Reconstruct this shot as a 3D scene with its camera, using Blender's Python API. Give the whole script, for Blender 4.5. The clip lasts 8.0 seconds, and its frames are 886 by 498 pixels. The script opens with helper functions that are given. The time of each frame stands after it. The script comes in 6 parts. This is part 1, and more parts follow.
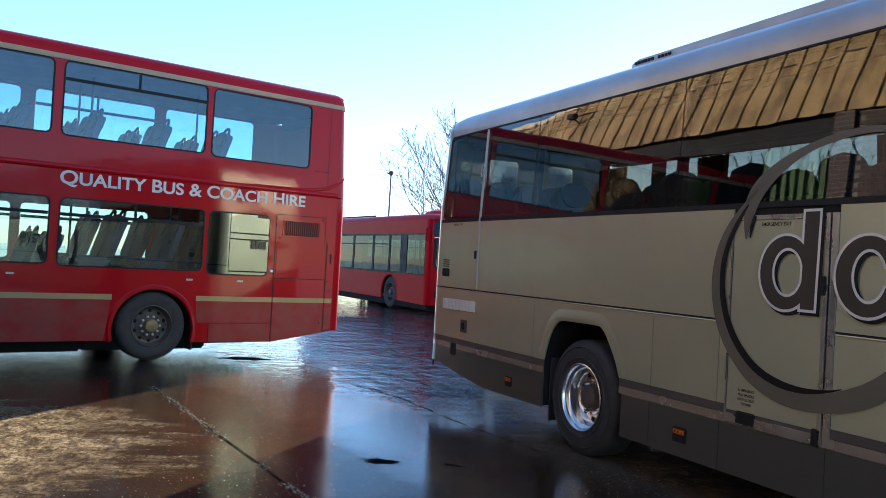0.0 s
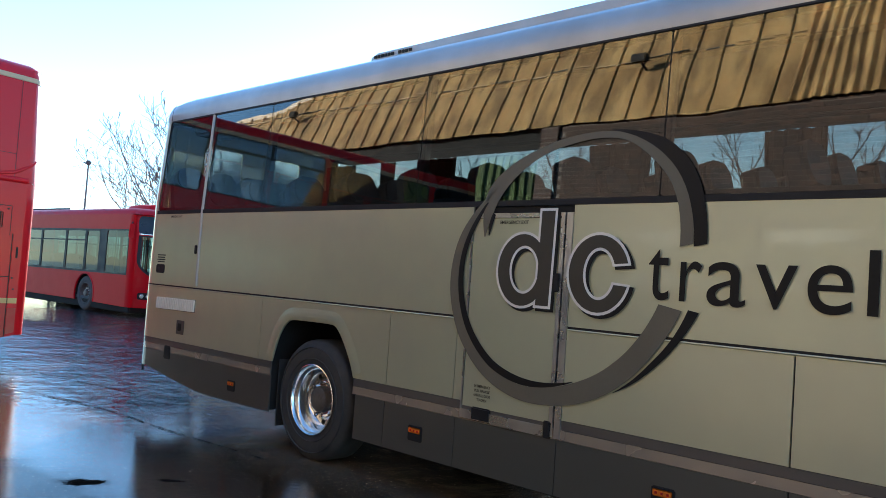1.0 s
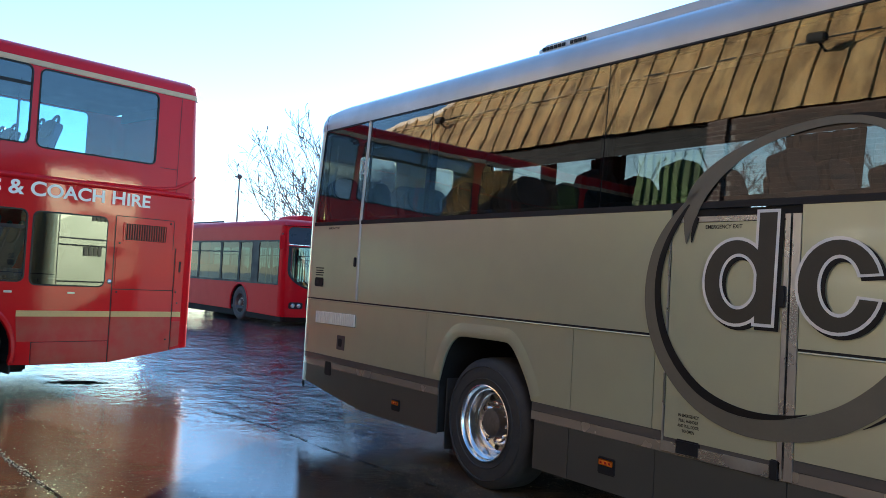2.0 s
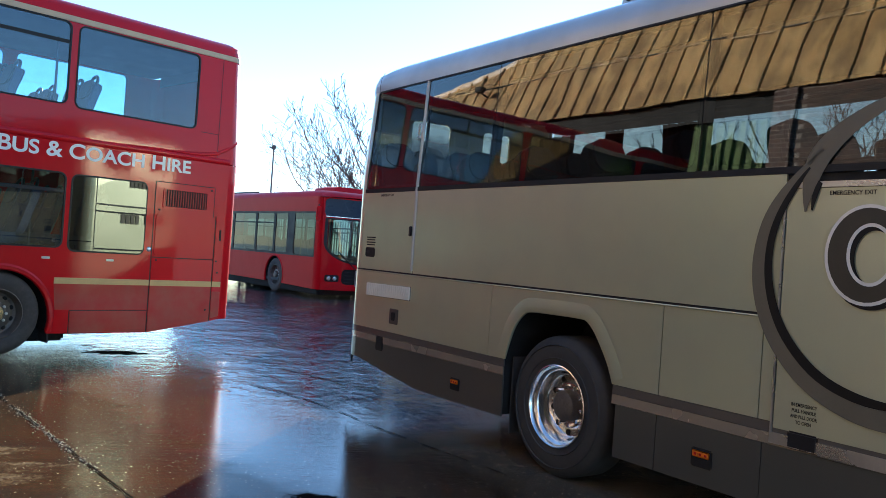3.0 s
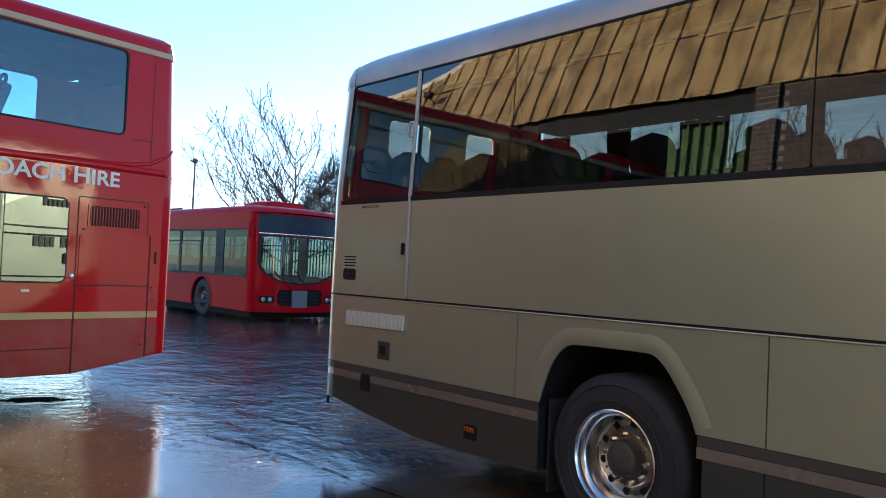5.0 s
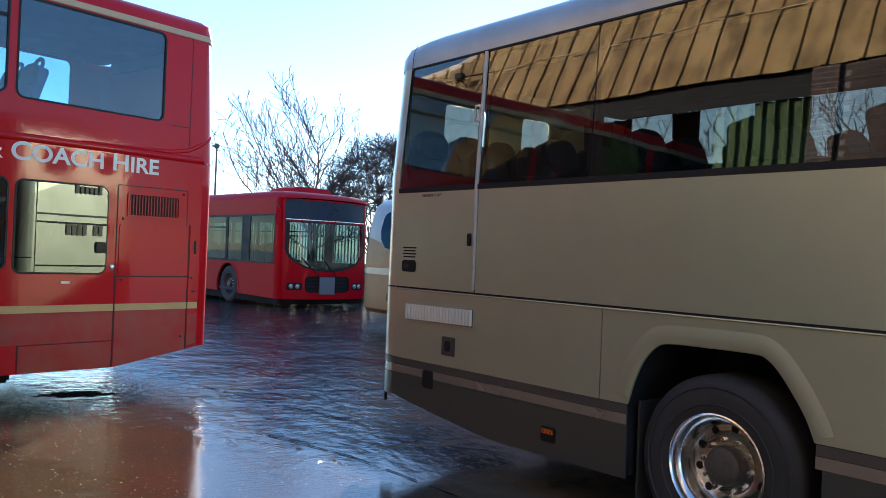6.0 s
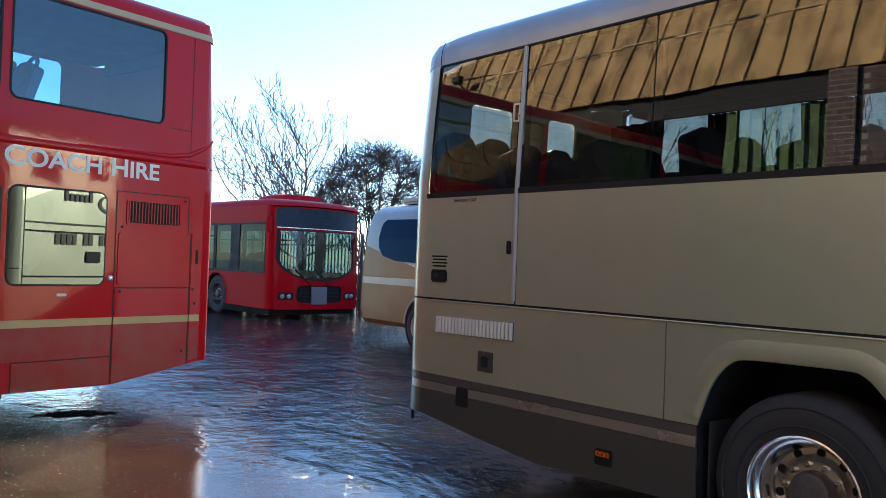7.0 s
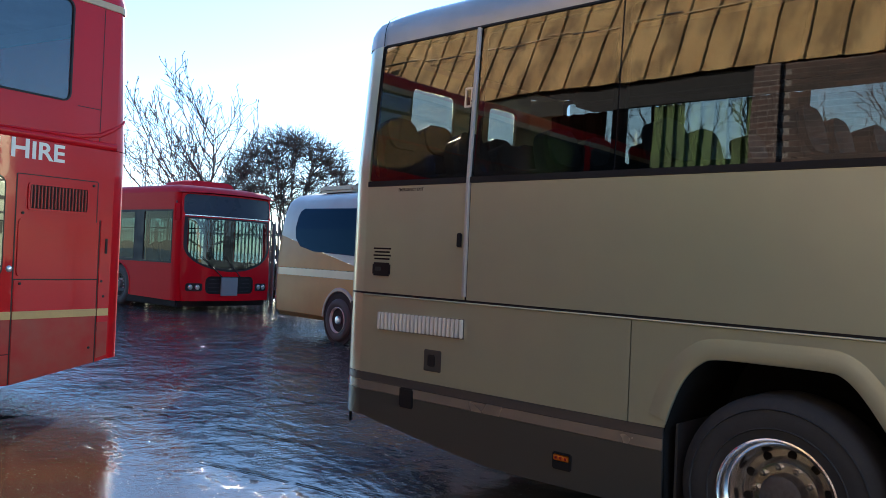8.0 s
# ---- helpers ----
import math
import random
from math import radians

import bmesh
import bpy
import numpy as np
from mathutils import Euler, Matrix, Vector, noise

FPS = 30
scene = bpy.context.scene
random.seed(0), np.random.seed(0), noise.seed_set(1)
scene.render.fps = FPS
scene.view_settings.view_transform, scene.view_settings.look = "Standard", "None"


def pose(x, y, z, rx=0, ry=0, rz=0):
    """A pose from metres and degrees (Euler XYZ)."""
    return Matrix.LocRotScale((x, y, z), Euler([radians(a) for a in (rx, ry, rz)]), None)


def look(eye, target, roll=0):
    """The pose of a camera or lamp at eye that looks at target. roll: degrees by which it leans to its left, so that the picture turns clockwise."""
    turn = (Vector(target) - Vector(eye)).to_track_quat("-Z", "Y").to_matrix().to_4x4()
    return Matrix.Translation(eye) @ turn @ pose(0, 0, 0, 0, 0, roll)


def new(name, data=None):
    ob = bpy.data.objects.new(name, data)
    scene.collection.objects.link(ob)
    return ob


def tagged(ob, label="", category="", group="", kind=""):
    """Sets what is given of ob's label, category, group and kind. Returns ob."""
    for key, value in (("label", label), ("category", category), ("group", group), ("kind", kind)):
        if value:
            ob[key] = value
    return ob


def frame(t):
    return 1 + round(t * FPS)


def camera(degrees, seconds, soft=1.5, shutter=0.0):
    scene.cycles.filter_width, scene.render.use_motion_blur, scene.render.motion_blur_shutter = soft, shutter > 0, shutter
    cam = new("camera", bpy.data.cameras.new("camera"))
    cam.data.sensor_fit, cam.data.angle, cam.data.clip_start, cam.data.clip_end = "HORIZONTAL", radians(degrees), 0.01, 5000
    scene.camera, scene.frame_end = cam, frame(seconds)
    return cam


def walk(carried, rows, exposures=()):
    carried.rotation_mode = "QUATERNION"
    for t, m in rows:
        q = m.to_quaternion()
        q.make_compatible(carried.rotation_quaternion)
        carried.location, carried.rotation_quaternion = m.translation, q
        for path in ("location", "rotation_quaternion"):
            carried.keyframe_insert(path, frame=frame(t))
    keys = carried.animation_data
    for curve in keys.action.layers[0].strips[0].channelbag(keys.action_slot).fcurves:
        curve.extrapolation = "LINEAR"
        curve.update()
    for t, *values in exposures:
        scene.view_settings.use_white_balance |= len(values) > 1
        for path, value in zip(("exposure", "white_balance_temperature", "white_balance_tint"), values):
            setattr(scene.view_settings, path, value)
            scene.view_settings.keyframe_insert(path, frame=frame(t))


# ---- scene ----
cam = camera(56.43, 8.0, soft=0.5)
EXPOSURES = [(0.0, 1.79, 5700, 9), (0.4, 2.22, 5620, 1), (1.05, 2.20, 5600, 1), (1.5, 2.04, 5600, 1), (2.0, 2.10, 5650, 3), (3.4, 1.97, 5700, 6), (4.5, 1.93, 5700, 6), (5.1, 1.80, 5700, 6), (6.4, 1.83, 5760, 9), (8.0, 1.85, 5740, 8)]
PATH = [
    (0, (9.248, -4.316, 1.648), (7.438, -3.466, 1.682), 3.25),
    (0.5, (9.017, -4.415, 1.716), (7.58, -3.024, 1.741), 3.63),
    (1, (8.845, -4.291, 1.571), (7.434, -2.876, 1.659), 4.04),
    (1.5, (8.509, -3.978, 1.521), (6.97, -2.703, 1.585), 4.41),
    (2, (8.195, -4.15, 1.627), (6.573, -2.982, 1.703), 3.15),
    (2.2, (8.161, -4.334, 1.645), (6.502, -3.217, 1.614), 3.41),
    (3.3, (7.37, -4.046, 1.548), (5.711, -2.929, 1.571), 4.17),
    (3.5, (7.281, -4.122, 1.558), (5.587, -3.059, 1.532), 4.07),
    (4, (7.041, -4.247, 1.592), (5.426, -3.069, 1.563), 4.68),
    (4.5, (6.518, -3.95, 1.581), (4.985, -2.666, 1.567), 3.12),
    (5, (6.206, -3.941, 1.591), (4.665, -2.668, 1.647), 2.53),
    (5.2, (6.131, -4.069, 1.57), (4.53, -2.872, 1.619), 3.06),
    (6.3, (5.518, -4.052, 1.656), (3.965, -2.791, 1.659), 2.09),
    (6.5, (5.417, -4.072, 1.632), (3.846, -2.834, 1.635), 1.97),
    (7, (5.088, -4.113, 1.631), (3.56, -2.823, 1.667), 2.04),
    (7.5, (4.927, -4.284, 1.658), (3.487, -2.899, 1.732), 2.24),
    (8, (4.637, -4.089, 1.641), (3.267, -2.633, 1.662), 2.45),
]
walk(cam, [(t, look(eye, target, roll)) for t, eye, target, roll in PATH], EXPOSURES)

# ---- world and sun ----
SUN_BEARING, SUN_HEIGHT = radians(314), radians(17)
world = bpy.data.worlds.new("world")
scene.world = world
world.use_nodes = True
wn = world.node_tree
sky = wn.nodes.new("ShaderNodeTexSky")
sky.sky_type = "NISHITA"
sky.sun_disc = False
sky.sun_elevation, sky.sun_rotation = SUN_HEIGHT, SUN_BEARING
sky.air_density, sky.dust_density, sky.ozone_density = 1.0, 0.06, 3.2
sky.altitude = 700.0
wn.links.new(sky.outputs[0], wn.nodes["Background"].inputs[0])
wn.nodes["Background"].inputs[1].default_value = 0.098
sun_data = bpy.data.lights.new("sun", "SUN")
sun_data.energy, sun_data.angle, sun_data.color = 5.0, radians(0.6), (1.0, 0.86, 0.70)
sun = new("sun", sun_data)
towards = Vector((math.sin(SUN_BEARING) * math.cos(SUN_HEIGHT), math.cos(SUN_BEARING) * math.cos(SUN_HEIGHT), math.sin(SUN_HEIGHT)))
sun.matrix_world = look(towards * 60, (0, 0, 0))


# ---- materials ----
def graph(name):
    m = bpy.data.materials.new(name)
    m.use_nodes = True
    nt = m.node_tree
    bs = nt.nodes["Principled BSDF"]
    tc = nt.nodes.new("ShaderNodeTexCoord")
    return m, nt, bs, tc


def noise_node(nt, vec, scale, detail=4.0, rough=0.55, stretch=None):
    n = nt.nodes.new("ShaderNodeTexNoise")
    n.inputs["Scale"].default_value, n.inputs["Detail"].default_value, n.inputs["Roughness"].default_value = scale, detail, rough
    if stretch:
        mp = nt.nodes.new("ShaderNodeMapping")
        mp.inputs["Scale"].default_value = stretch
        nt.links.new(vec, mp.inputs["Vector"])
        vec = mp.outputs[0]
    nt.links.new(vec, n.inputs["Vector"])
    return n.outputs["Fac"]


def ramp(nt, fac, lo, hi, a=0.0, b=1.0):
    n = nt.nodes.new("ShaderNodeMapRange")
    n.inputs["From Min"].default_value, n.inputs["From Max"].default_value = lo, hi
    n.inputs["To Min"].default_value, n.inputs["To Max"].default_value = a, b
    nt.links.new(fac, n.inputs["Value"])
    return n.outputs["Result"]


def mix(nt, fac, a, b):
    n = nt.nodes.new("ShaderNodeMix")
    n.data_type = "RGBA"
    for slot, v in ((0, fac), (6, a), (7, b)):
        if isinstance(v, (tuple, float, int)):
            n.inputs[slot].default_value = (*v, 1) if isinstance(v, tuple) else v
        else:
            nt.links.new(v, n.inputs[slot])
    return n.outputs[2]


def math_node(nt, op, a, b):
    n = nt.nodes.new("ShaderNodeMath")
    n.operation = op
    for slot, v in ((0, a), (1, b)):
        if isinstance(v, (float, int)):
            n.inputs[slot].default_value = v
        else:
            nt.links.new(v, n.inputs[slot])
    return n.outputs[0]


def bump(nt, bs, height, strength, distance=0.01):
    n = nt.nodes.new("ShaderNodeBump")
    n.inputs["Strength"].default_value, n.inputs["Distance"].default_value = strength, distance
    nt.links.new(height, n.inputs["Height"])
    nt.links.new(n.outputs[0], bs.inputs["Normal"])


def plain(name, colour, rough=0.5, metal=0.0, var=0.12, scale=3.0, fine=60.0, relief=0.0, coat=0.0, spec=0.5, dirt=None, dirt_amount=0.0):
    """A surface with a broad and a fine variation of tone and gloss, dirt specks and relief."""
    m, nt, bs, tc = graph(name)
    o = tc.outputs["Object"]
    broad, grain = noise_node(nt, o, scale), noise_node(nt, o, fine, 3.0)
    dark, light = tuple(c * (1 - var) for c in colour), tuple(min(1, c * (1 + var)) for c in colour)
    col = mix(nt, ramp(nt, broad, 0.3, 0.7), dark, light)
    col = mix(nt, ramp(nt, grain, 0.35, 0.75, 0, 0.35), col, tuple(c * (1 - 1.5 * var) for c in colour))
    if dirt:
        spots = math_node(nt, "MULTIPLY", ramp(nt, noise_node(nt, o, scale * 2.3, 6.0, 0.7), 0.45, 0.75), ramp(nt, grain, 0.3, 0.7))
        col = mix(nt, math_node(nt, "MULTIPLY", spots, dirt_amount), col, dirt)
    nt.links.new(col, bs.inputs["Base Color"])
    nt.links.new(ramp(nt, broad, 0.3, 0.7, max(0.02, rough * 0.75), min(1, rough * 1.25)), bs.inputs["Roughness"])
    bs.inputs["Metallic"].default_value = metal
    bs.inputs["Specular IOR Level"].default_value = spec
    bs.inputs["Coat Weight"].default_value, bs.inputs["Coat Roughness"].default_value = coat, 0.06
    if relief:
        bump(nt, bs, grain, relief, 0.004)
    return m


def paint(name, colour, rough, metal, coat, wave=0.15, dirt=(0.09, 0.075, 0.06), dirt_amount=0.25, spec=0.5):
    """Vehicle paint: a clear coat over panels that are slightly wavy, with a film of road dirt."""
    m, nt, bs, tc = graph(name)
    o = tc.outputs["Object"]
    broad = noise_node(nt, o, 1.3, 5.0, 0.6)
    film = noise_node(nt, o, 2.6, 3.0, 0.55)
    fleck = noise_node(nt, o, 420.0, 1.0)
    col = mix(nt, ramp(nt, fleck, 0.3, 0.7, 0, 0.5), colour, tuple(c * 0.86 for c in colour))
    col = mix(nt, ramp(nt, film, 0.30, 0.85, 0, dirt_amount), col, dirt)
    nt.links.new(col, bs.inputs["Base Color"])
    nt.links.new(ramp(nt, film, 0.2, 0.8, rough * 0.9, min(1, rough * 1.2)), bs.inputs["Roughness"])
    bs.inputs["Metallic"].default_value = metal
    bs.inputs["Specular IOR Level"].default_value = spec
    bs.inputs["Coat Weight"].default_value = coat
    nt.links.new(ramp(nt, film, 0.2, 0.8, 0.04, 0.09), bs.inputs["Coat Roughness"])
    b = nt.nodes.new("ShaderNodeBump")
    b.inputs["Strength"].default_value, b.inputs["Distance"].default_value = wave, 0.02
    nt.links.new(broad, b.inputs["Height"])
    nt.links.new(b.outputs[0], bs.inputs["Normal"])
    nt.links.new(b.outputs[0], bs.inputs["Coat Normal"])
    return m


def glazing(name, tint, ior, wave=0.1, wscale=0.9, rough=0.0, sheen=(1, 1, 1)):
    """Tinted vehicle glass: it lets tinted light through and mirrors by Fresnel; the sheet is slightly bowed."""
    m, nt, bs, tc = graph(name)
    nt.nodes.remove(bs)
    out = nt.nodes["Material Output"]
    clear, gloss, both = (nt.nodes.new("ShaderNode" + k) for k in ("BsdfTransparent", "BsdfGlossy", "MixShader"))
    grime = noise_node(nt, tc.outputs["Object"], 5.0, 6.0, 0.7)
    nt.links.new(mix(nt, ramp(nt, grime, 0.4, 0.8, 0, 0.25), tint, tuple(c * 0.75 for c in tint)), clear.inputs[0])
    gloss.inputs["Color"].default_value = (*sheen, 1)
    gloss.inputs["Roughness"].default_value = rough
    # mirror share by Schlick's rule, the same from both faces of the sheet
    base = ((ior - 1) / (ior + 1)) ** 2
    facing = nt.nodes.new("ShaderNodeLayerWeight")
    facing.inputs["Blend"].default_value = 0.5
    share = ramp(nt, math_node(nt, "POWER", facing.outputs["Facing"], 5.0), 0.0, 1.0, base, 1.0)
    b = nt.nodes.new("ShaderNodeBump")
    b.inputs["Strength"].default_value, b.inputs["Distance"].default_value = wave, 0.03
    nt.links.new(noise_node(nt, tc.outputs["Object"], wscale, 2.0, 0.4), b.inputs["Height"])
    nt.links.new(b.outputs[0], gloss.inputs["Normal"])
    nt.links.new(share, both.inputs[0])
    nt.links.new(clear.outputs[0], both.inputs[1])
    nt.links.new(gloss.outputs[0], both.inputs[2])
    nt.links.new(both.outputs[0], out.inputs[0])
    return m


def wet_ground():
    m, nt, bs, tc = graph("wet concrete yard")
    o = tc.outputs["Object"]
    rot = nt.nodes.new("ShaderNodeMapping")
    rot.inputs["Rotation"].default_value = (0, 0, radians(-76))
    nt.links.new(o, rot.inputs["Vector"])
    r = rot.outputs[0]
    broad = noise_node(nt, o, 0.22, 5.0, 0.6)
    mid = noise_node(nt, r, 1.1, 6.0, 0.65, (0.5, 1.4, 1))
    grit = noise_node(nt, o, 90.0, 4.0, 0.7)
    ridges = noise_node(nt, r, 2.4, 4.0, 0.5, (1.35, 0.7, 1))
    lumps = noise_node(nt, r, 5.5, 3.0, 0.55, (1.3, 0.75, 1))
    pits = ramp(nt, noise_node(nt, r, 7.0, 6.0, 0.72, (1.2, 0.55, 1)), 0.56, 0.62)
    col = mix(nt, ramp(nt, broad, 0.35, 0.65), (0.031, 0.017, 0.0078), (0.052, 0.029, 0.0135))
    col = mix(nt, ramp(nt, mid, 0.4, 0.7), col, (0.022, 0.016, 0.012))
    col = mix(nt, ramp(nt, grit, 0.56, 0.74, 0, 0.4), col, (0.17, 0.12, 0.075))
    # a drying stain in the middle of the yard
    far = nt.nodes.new("ShaderNodeVectorMath")
    far.operation = "DISTANCE"
    far.inputs[1].default_value = (1.6, -5.5, 0)
    nt.links.new(o, far.inputs[0])
    dry = math_node(nt, "ADD", far.outputs["Value"], math_node(nt, "MULTIPLY", noise_node(nt, r, 1.6, 7.0, 0.7, (0.6, 1.5, 1)), 3.4))
    dry = ramp(nt, dry, 3.0, 4.0, 1.0, 0.0)
    dry = math_node(nt, "MULTIPLY", dry, ramp(nt, lumps, 0.38, 0.6, 0.25, 1.0))
    clods = noise_node(nt, r, 30.0, 5.0, 0.7, (1.0, 0.6, 1))
    col = mix(nt, dry, col, mix(nt, ramp(nt, clods, 0.42, 0.58), (0.42, 0.31, 0.16), (0.10, 0.068, 0.036)))
    spot = nt.nodes.new("ShaderNodeSeparateXYZ")
    nt.links.new(o, spot.inputs[0])
    past = math_node(nt, "SUBTRACT", spot.outputs["Y"], math_node(nt, "MULTIPLY", spot.outputs["X"], 0.165))
    old = ramp(nt, math_node(nt, "ADD", past, math_node(nt, "MULTIPLY", mid, 1.2)), -0.6, 0.3, 0.0, 0.85)
    # the slab beside and under the coach was relaid: brown and smooth like the near one
    relaid = ramp(nt, math_node(nt, "ADD", spot.outputs["X"], math_node(nt, "MULTIPLY", mid, 1.2)), 0.75, 1.7, 1.0, 0.12)
    col = mix(nt, math_node(nt, "MULTIPLY", old, relaid), col, mix(nt, ramp(nt, mid, 0.35, 0.65), (0.066, 0.068, 0.074), (0.030, 0.030, 0.034)))
    # lighter base colour put in where the coach's shadow leaves this slab too dark
    shade_lift = math_node(nt, "MULTIPLY", old, math_node(nt, "SUBTRACT", 1.0, relaid))
    col = mix(nt, shade_lift, col, mix(nt, ramp(nt, mid, 0.35, 0.68), (0.24, 0.185, 0.125), (0.15, 0.115, 0.078)))
    # dark patches and rusty stains with ragged edges
    ragged = noise_node(nt, o, 6.0, 6.0, 0.7)

    def stain(x, y, rx, ry, turn, ragged_by=1.1):
        mp = nt.nodes.new("ShaderNodeMapping")
        mp.vector_type = "TEXTURE"
        mp.inputs["Location"].default_value = (x, y, 0)
        mp.inputs["Rotation"].default_value = (0, 0, radians(turn))
        mp.inputs["Scale"].default_value = (rx, ry, 50)
        nt.links.new(o, mp.inputs["Vector"])
        reach = nt.nodes.new("ShaderNodeVectorMath")
        reach.operation = "LENGTH"
        nt.links.new(mp.outputs[0], reach.inputs[0])
        return ramp(nt, math_node(nt, "ADD", reach.outputs["Value"], math_node(nt, "MULTIPLY", ragged, ragged_by)), 0.5 * ragged_by + 0.72, 0.5 * ragged_by + 1.0, 1.0, 0.0)

    dark_spots = stain(2.93, -1.80, 0.20, 0.115, 62, 2.2)
    # the second of these is a dull dark patch along the foot of the double-decker
    for spot_at in ((3.2, -1.25, 0.12, 0.06, 40, 2.2), (-3.6, -1.56, 0.50, 0.24, 72, 2.0)):
        dark_spots = math_node(nt, "MAXIMUM", dark_spots, stain(*spot_at))
    rust = math_node(nt, "MAXIMUM", stain(-6.75, 2.15, 0.95, 0.36, 20, 1.6), stain(-4.6, 2.9, 0.6, 0.2, 20, 1.8))
    col = mix(nt, math_node(nt, "MULTIPLY", dark_spots, 0.9), col, (0.010, 0.009, 0.008))
    col = mix(nt, math_node(nt, "MULTIPLY", rust, 0.85), col, (0.11, 0.013, 0.015))
    # small pale stones lying in the silt, with sun glints put into their colour
    glint_stones = ramp(nt, noise_node(nt, o, 46.0, 1.0, 0.5), 0.71, 0.75)
    col = mix(nt, glint_stones, col, (0.50, 0.42, 0.30))
    nt.links.new(col, bs.inputs["Base Color"])
    wet = math_node(nt, "ADD", math_node(nt, "MULTIPLY", broad, 0.5), math_node(nt, "MULTIPLY", mid, 0.6))
    rough = ramp(nt, wet, 0.40, 0.72, 0.025, 0.085)
    rough = math_node(nt, "ADD", rough, ramp(nt, noise_node(nt, r, 2.1, 7.0, 0.75), 0.46, 0.62, 0.0, 0.04))
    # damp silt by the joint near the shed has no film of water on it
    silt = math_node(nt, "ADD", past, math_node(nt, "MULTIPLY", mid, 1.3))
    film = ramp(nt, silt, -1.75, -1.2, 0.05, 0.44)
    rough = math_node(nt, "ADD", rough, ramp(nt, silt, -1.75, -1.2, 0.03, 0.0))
    # the old slabs further off are broken and ridged, the near ones smooth with fine brushed grooves
    h = math_node(nt, "ADD", math_node(nt, "MULTIPLY", ridges, 1.4), math_node(nt, "MULTIPLY", lumps, 0.8))
    h = math_node(nt, "ADD", h, math_node(nt, "MULTIPLY", noise_node(nt, r, 15.0, 2.0, 0.5, (0.8, 1.2, 1)), 0.13))
    edge = math_node(nt, "ADD", past, math_node(nt, "MULTIPLY", noise_node(nt, o, 1.6, 5.0, 0.65), 0.9))
    h = math_node(nt, "MULTIPLY", h, ramp(nt, math_node(nt, "MULTIPLY", ramp(nt, edge, -0.75, -0.15), relaid), 0.0, 1.0, 0.05, 0.74))
    h = math_node(nt, "MULTIPLY", h, ramp(nt, math_node(nt, "ADD", spot.outputs["X"], math_node(nt, "MULTIPLY", mid, 1.5)), -2.2, 0.6, 1.0, 0.28))
    smooth = ramp(nt, edge, -0.6, -0.2, 1.0, 0.0)
    h = math_node(nt, "MULTIPLY", h, ramp(nt, wet, 0.36, 0.6, 0.35, 1.0))
    worn = math_node(nt, "MULTIPLY", math_node(nt, "MULTIPLY", pits, math_node(nt, "MULTIPLY", relaid, ramp(nt, edge, -0.75, -0.15))), ramp(nt, mid, 0.42, 0.58))
    h = math_node(nt, "ADD", h, math_node(nt, "MULTIPLY", noise_node(nt, r, 16.0, 3.0, 0.6, (0.12, 2.2, 1)), math_node(nt, "MULTIPLY", smooth, 0.038)))
    h = math_node(nt, "ADD", h, math_node(nt, "MULTIPLY", grit, 0.008))
    h = math_node(nt, "ADD", h, math_node(nt, "MULTIPLY", glint_stones, 0.08))
    rough = math_node(nt, "ADD", rough, math_node(nt, "MULTIPLY", smooth, 0.045))
    dull = math_node(nt, "MAXIMUM", math_node(nt, "MULTIPLY", worn, 0.85), dark_spots)
    dull = math_node(nt, "MAXIMUM", dull, math_node(nt, "MULTIPLY", rust, 0.85))
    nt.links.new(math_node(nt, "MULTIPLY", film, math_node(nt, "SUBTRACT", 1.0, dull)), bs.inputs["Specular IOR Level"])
    h = math_node(nt, "SUBTRACT", h, math_node(nt, "MULTIPLY", worn, 0.12))
    h = math_node(nt, "ADD", h, math_node(nt, "MULTIPLY", math_node(nt, "MULTIPLY", rust, noise_node(nt, o, 24.0, 3.0, 0.6)), 0.3))
    nt.links.new(math_node(nt, "ADD", rough, math_node(nt, "MULTIPLY", dry, 0.5)), bs.inputs["Roughness"])
    bump(nt, bs, h, 1.0, 0.034)
    return m


def brickwork():
    m, nt, bs, tc = graph("brown brickwork")
    o = tc.outputs["Object"]
    mp = nt.nodes.new("ShaderNodeMapping")
    mp.inputs["Rotation"].default_value = (radians(90), 0, 0)
    nt.links.new(o, mp.inputs["Vector"])
    b = nt.nodes.new("ShaderNodeTexBrick")
    b.inputs["Scale"].default_value = 1.0
    b.inputs["Brick Width"].default_value, b.inputs["Row Height"].default_value, b.inputs["Mortar Size"].default_value = 0.225, 0.075, 0.006
    b.inputs["Color1"].default_value, b.inputs["Color2"].default_value = (0.085, 0.040, 0.026, 1), (0.042, 0.024, 0.018, 1)
    b.inputs["Mortar"].default_value = (0.21, 0.18, 0.15, 1)
    nt.links.new(mp.outputs[0], b.inputs["Vector"])
    stain = noise_node(nt, o, 0.8, 6.0, 0.7)
    nt.links.new(mix(nt, ramp(nt, stain, 0.4, 0.75, 0, 0.6), b.outputs["Color"], (0.06, 0.05, 0.045)), bs.inputs["Base Color"])
    bs.inputs["Roughness"].default_value = 0.9
    bump(nt, bs, b.outputs["Fac"], -0.6, 0.008)
    return m


